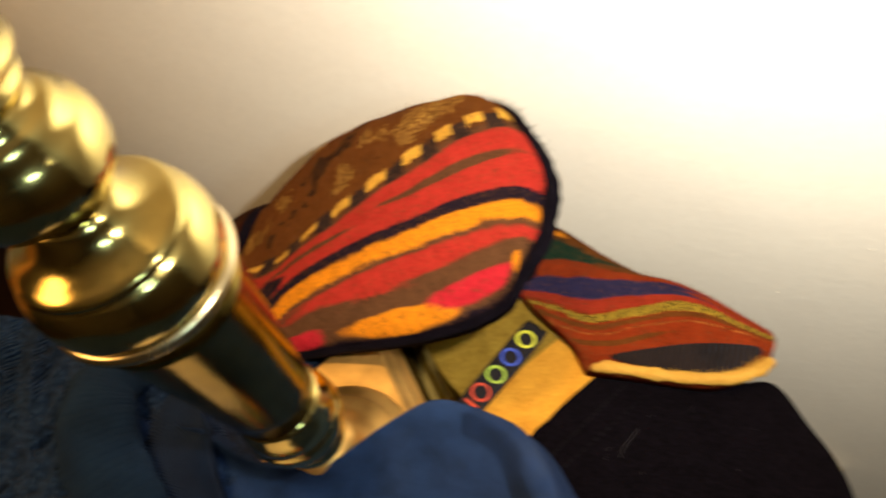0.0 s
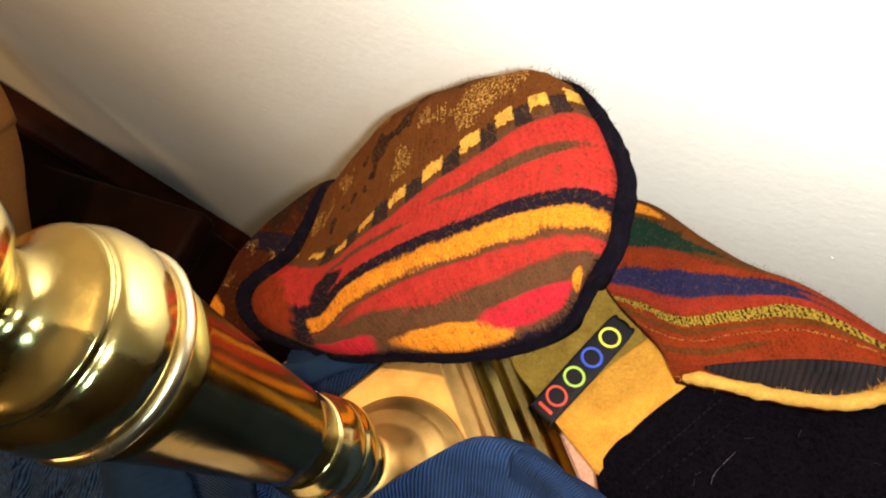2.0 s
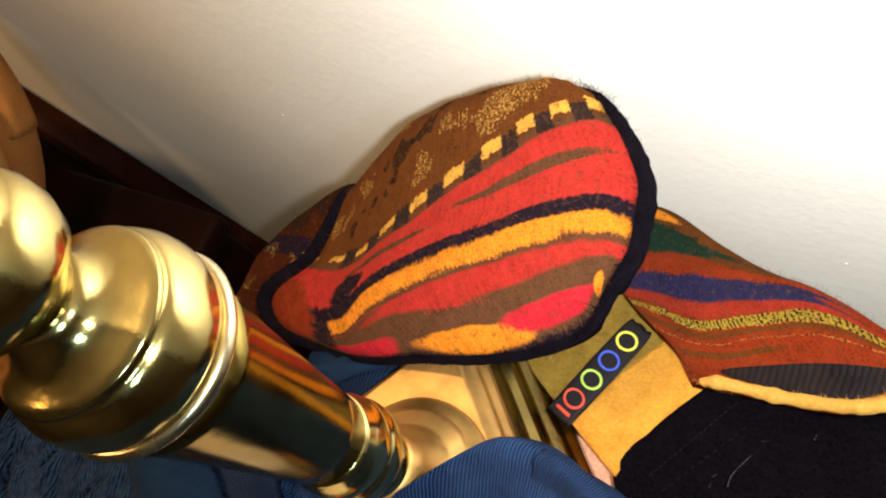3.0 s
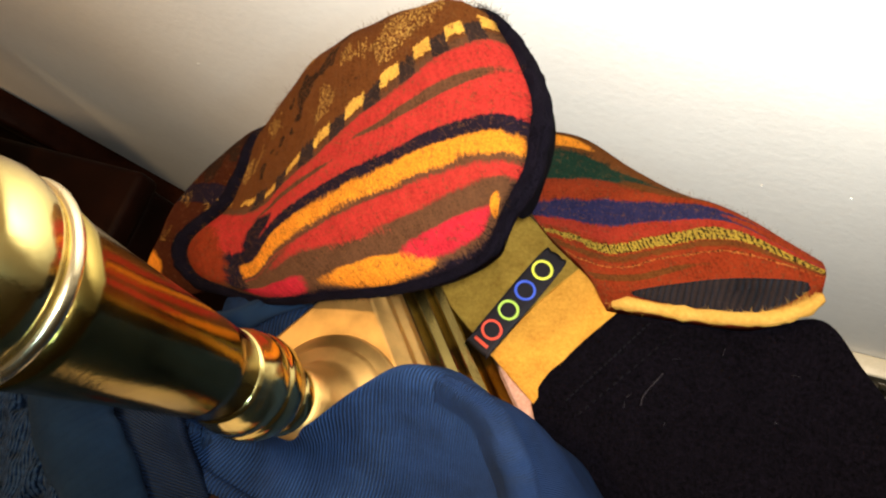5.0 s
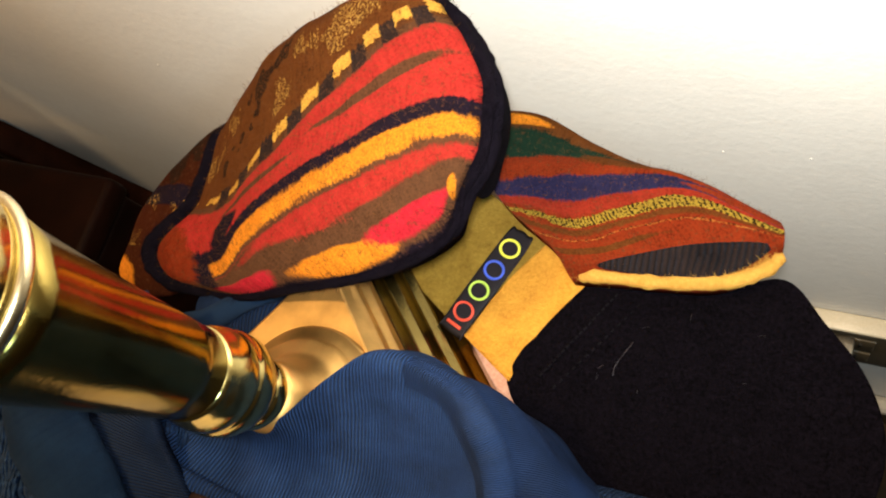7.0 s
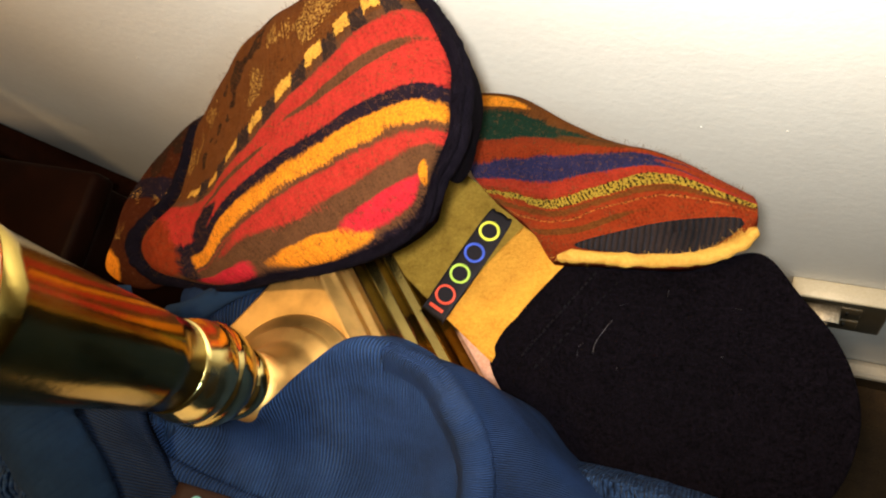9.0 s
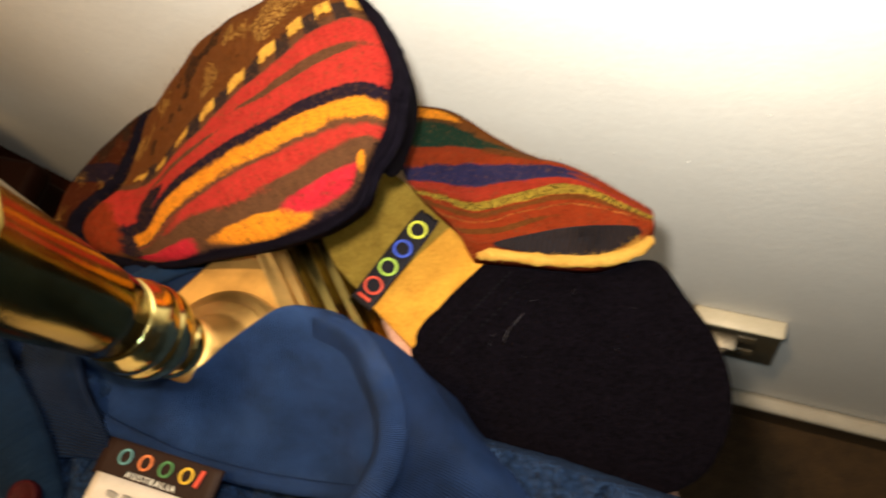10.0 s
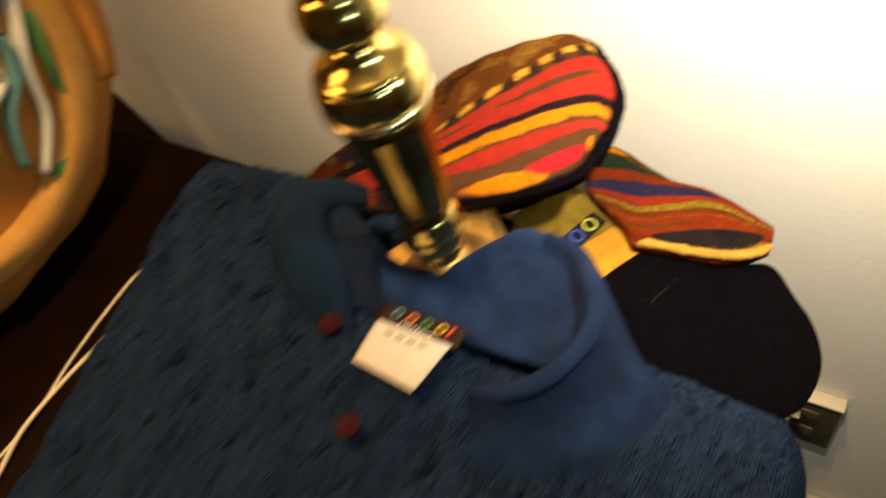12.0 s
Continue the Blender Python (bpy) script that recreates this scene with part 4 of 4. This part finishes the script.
part("bar", sweep([on_neck(0.0205, -0.006, 0.0012), on_neck(0.021, -0.0025, 0.0012), on_neck(0.0215, 0.0015, 0.0012)], 0.0009, 8, 6), M_THREAD["red"], neck_label, "red stitched bar")
care_tag = part("care_tag", slab([on_neck(-0.021, -0.046, 0.004), on_neck(0.023, -0.05, 0.004), on_neck(0.0265, -0.0115, 0.0015), on_neck(-0.026, -0.0115, 0.0015)], 0.0012), M_TAG, cardigan, "white cloth size tag")
for a in (-0.016, -0.008, 0.0, 0.008):
    part("print_bar", sweep([on_neck(a, -0.019, 0.0016), on_neck(a + 0.0025, -0.019, 0.0016), on_neck(a + 0.005, -0.0195, 0.0016)], 0.0017, 6, 6, False, 0.35), M_INK, care_tag, "grey printed bar")


def lettering(text, size, place, right, ahead, material, parent):
    cu = bpy.data.curves.new("lettering", "FONT")
    cu.body, cu.size, cu.extrude, cu.align_x, cu.space_character = text, size, 0.00015, "CENTER", 1.35
    tmp = bpy.data.objects.new("lettering", cu)
    scene.collection.objects.link(tmp)
    me = bpy.data.meshes.new_from_object(tmp.evaluated_get(bpy.context.evaluated_depsgraph_get()))
    bpy.data.objects.remove(tmp)
    up = Vector(right).cross(Vector(ahead)).normalized()
    me.transform(Matrix(((right[0], ahead[0], up[0], place[0]), (right[1], ahead[1], up[1], place[1]), (right[2], ahead[2], up[2], place[2]), (0, 0, 0, 1))))
    bm = bmesh.new()
    bm.from_mesh(me)
    return part("lettering", bm, material, parent, "small white woven lettering", False)


lettering("AUSTRALIA", 0.0034, on_neck(0.0, -0.0105, 0.0012), NR, NA, M_THREAD["white"], neck_label)

# ---- wall socket ----
socket = thing("wall_outlet", "brown wall outlet plate with its lit upper edge painted pale", "outlet", (0.193, WALL_Y, 0.338))
part("plate", box(0.155, 0.23, WALL_Y - 0.012, WALL_Y - 0.0005, 0.279, 0.389, 0.002), M_PLATE, socket)
# added strip that paints the lit top edge
part("lip", box(0.1545, 0.2305, WALL_Y - 0.016, WALL_Y - 0.0005, 0.3893, 0.3938, 0.0015), M_LIP, socket, "upper edge of the plate, its light painted as a pale strip")
for z in (0.31, 0.352):
    face = part("receptacle", box(0.175, 0.21, WALL_Y - 0.0145, WALL_Y - 0.0122, z - 0.015, z + 0.015, 0.001), M_PLATE, socket)
    for x in (0.185, 0.199):
        part("slot", box(x - 0.0012, x + 0.0012, WALL_Y - 0.0152, WALL_Y - 0.0144, z - 0.004, z + 0.006), M_SLOT, face)
plug = thing("cable_connector", "dull metal cable connector plugged in at the outlet", "connector", (0.177, WALL_Y - 0.02, 0.36))
part("flange", box(0.162, 0.194, WALL_Y - 0.03, WALL_Y - 0.0153, 0.3715, 0.3755, 0.001), M_CHROME, plug)
part("barrel", turned([(0.006, 0.342), (0.0075, 0.344), (0.0075, 0.358), (0.0095, 0.359), (0.0095, 0.3713)], (0.178, WALL_Y - 0.0252, 0.342), 0.0, 6), M_CHROME, plug, "six-sided metal nut", False)

# ---- leaning dark panel ----
panel = thing("wooden_panel", "dark mahogany panel with a reddish moulded edge leaning on the wall", "panel", (-0.75, 0.1, FLOOR))
def slanted(x0, z0, x1, z1, width, y0, y1):
    """A board in the wall's plane whose upper right edge runs from one point to the other; width goes to its lower left."""
    d = Vector((x1 - x0, 0, z1 - z0)).normalized()
    s = Vector((d.z, 0, -d.x)) * width
    bm = bmesh.new()
    a, b = Vector((x0, 0, z0)), Vector((x1, 0, z1))
    lo = [bm.verts.new(Vector((p.x, y0, p.z))) for p in (a, b, b + s, a + s)]
    hi = [bm.verts.new(Vector((p.x, y1, p.z))) for p in (a, b, b + s, a + s)]
    bm.faces.new(lo)
    bm.faces.new(hi)
    for i in range(4):
        bm.faces.new((lo[i], lo[(i + 1) % 4], hi[(i + 1) % 4], hi[i]))
    bmesh.ops.bevel(bm, geom=bm.edges[:], offset=0.004, segments=2, affect="EDGES", profile=0.5)
    return bm


part("edge_moulding", slanted(-0.78, 0.86, -0.447, 0.02, 0.03, 0.098, 0.1305), M_EDGEWOOD, panel, "reddish moulded edge")
part("board", slanted(-0.81, 0.848, -0.477, 0.008, 0.45, 0.106, 0.128), M_DARKWOOD, panel)

# ---- tan bag on a dark chest ----
chest = thing("dark_chest", "low dark wooden chest beside the table", "chest", (-0.58, -0.2, FLOOR))
part("carcase", box(-0.74, -0.378, -0.42, 0.06, FLOOR, 0.6, 0.006), M_DARKWOOD, chest)
part("lid", box(-0.746, -0.372, -0.426, 0.066, 0.6005, 0.625, 0.006), M_DARKWOOD, chest, "dark overhanging lid")

bag = thing("tan_bag", "round tan suede bag with a green and cream stitched swirl", "bag", (-0.53, -0.15, 0.625))


def round_bag(cx, cy, cz, r, depth):
    """A soft disc that stands on its rim and faces along x."""
    bm = bmesh.new()
    bmesh.ops.create_uvsphere(bm, u_segments=72, v_segments=36, radius=1)
    for v in bm.verts:
        x, y, z = v.co
        f = 1 + 0.03 * noise.noise(Vector((x, y, z)) * 2.3) + 0.012 * math.sin(9 * math.atan2(z, y))
        v.co = Vector((cx + depth * math.copysign(abs(x) ** 0.7, x) * f + 0.008 * noise.noise(Vector((y, z, x)) * 4), cy + r * y * f, cz + r * z * f))
    return bm


BAG = (-0.53, -0.11, 0.848)
part("body", round_bag(*BAG, 0.222, 0.06), M_TAN, bag)


def on_bag(a, turn, h):
    """A point on the bag's face, a from its middle towards the rim."""
    return Vector((BAG[0] + 0.06 * max(0.0, 1 - a * a) ** 0.35 + h, BAG[1] + 0.222 * a * math.cos(turn), BAG[2] + 0.222 * a * math.sin(turn)))




def bag_layer(a0, a1, t0, t1, lift):
    """A thick leather strip laid on the bag's face between two rings, from one turn to another."""
    rows = []
    for j in range(9):
        a = a0 + (a1 - a0) * j / 8
        rows.append([on_bag(min(0.999, a + 0.02 * math.sin(3 * t0 + 5 * i / 69)), t0 + (t1 - t0) * i / 69, lift * (1 - (j / 4 - 1) ** 4) + 0.004 * noise.noise(Vector((i * 0.13, j * 0.2, t0)))) for i in range(70)])
    return grid_mesh(rows, 0.008, Vector((-1, 0, 0)))


part("strap", bag_layer(0.6, 0.8, 2.6, -2.0, 0.016), M_TANEDGE, bag, "broad lighter suede strap")
part("side_gusset", bag_layer(0.82, 0.995, 1.9, -0.6, 0.01), M_TAN, bag, "folded suede gusset")
for k, key in enumerate(("leaf", "white", "teal", "white", "leaf")):
    a = 0.62 - 0.11 * k
    part("swirl", sweep([on_bag(a + 0.06 * math.sin(t * 2.2 + k), -1.2 + 0.28 * t * 1.6, 0.004) for t in range(8)], 0.009, 60, 10, False, 0.5), M_THREAD[key], bag, key + " stitched swirl")

# ---- cord ----
cord = thing("white_cord", "two thin white cords with a brass plug lying on the chest", "cord", (-0.4, -0.17, 0.625))
part("wire", sweep([(-0.3665, -0.045, 0.53), (-0.3675, -0.055, 0.6), (-0.374, -0.065, 0.6268), (-0.39, -0.075, 0.6268), (-0.407, -0.088, 0.6268), (-0.41, -0.143, 0.6268), (-0.408, -0.195, 0.6268), (-0.402, -0.25, 0.6268), (-0.41, -0.33, 0.6268)], 0.0015, 90, 8), M_CORD, cord)
part("wire", sweep([(-0.388, -0.146, 0.6285), (-0.392, -0.171, 0.6275), (-0.399, -0.214, 0.6275), (-0.4, -0.263, 0.63), (-0.392, -0.31, 0.6275), (-0.385, -0.36, 0.6275)], 0.0023, 90, 8), M_CORD, cord)
part("plug", sweep([(-0.385, -0.126, 0.6298), (-0.386, -0.134, 0.6296), (-0.388, -0.148, 0.6286)], lambda f: 0.0046 - 0.0018 * f, 24, 12), M_BRASS, cord, "small brass plug")
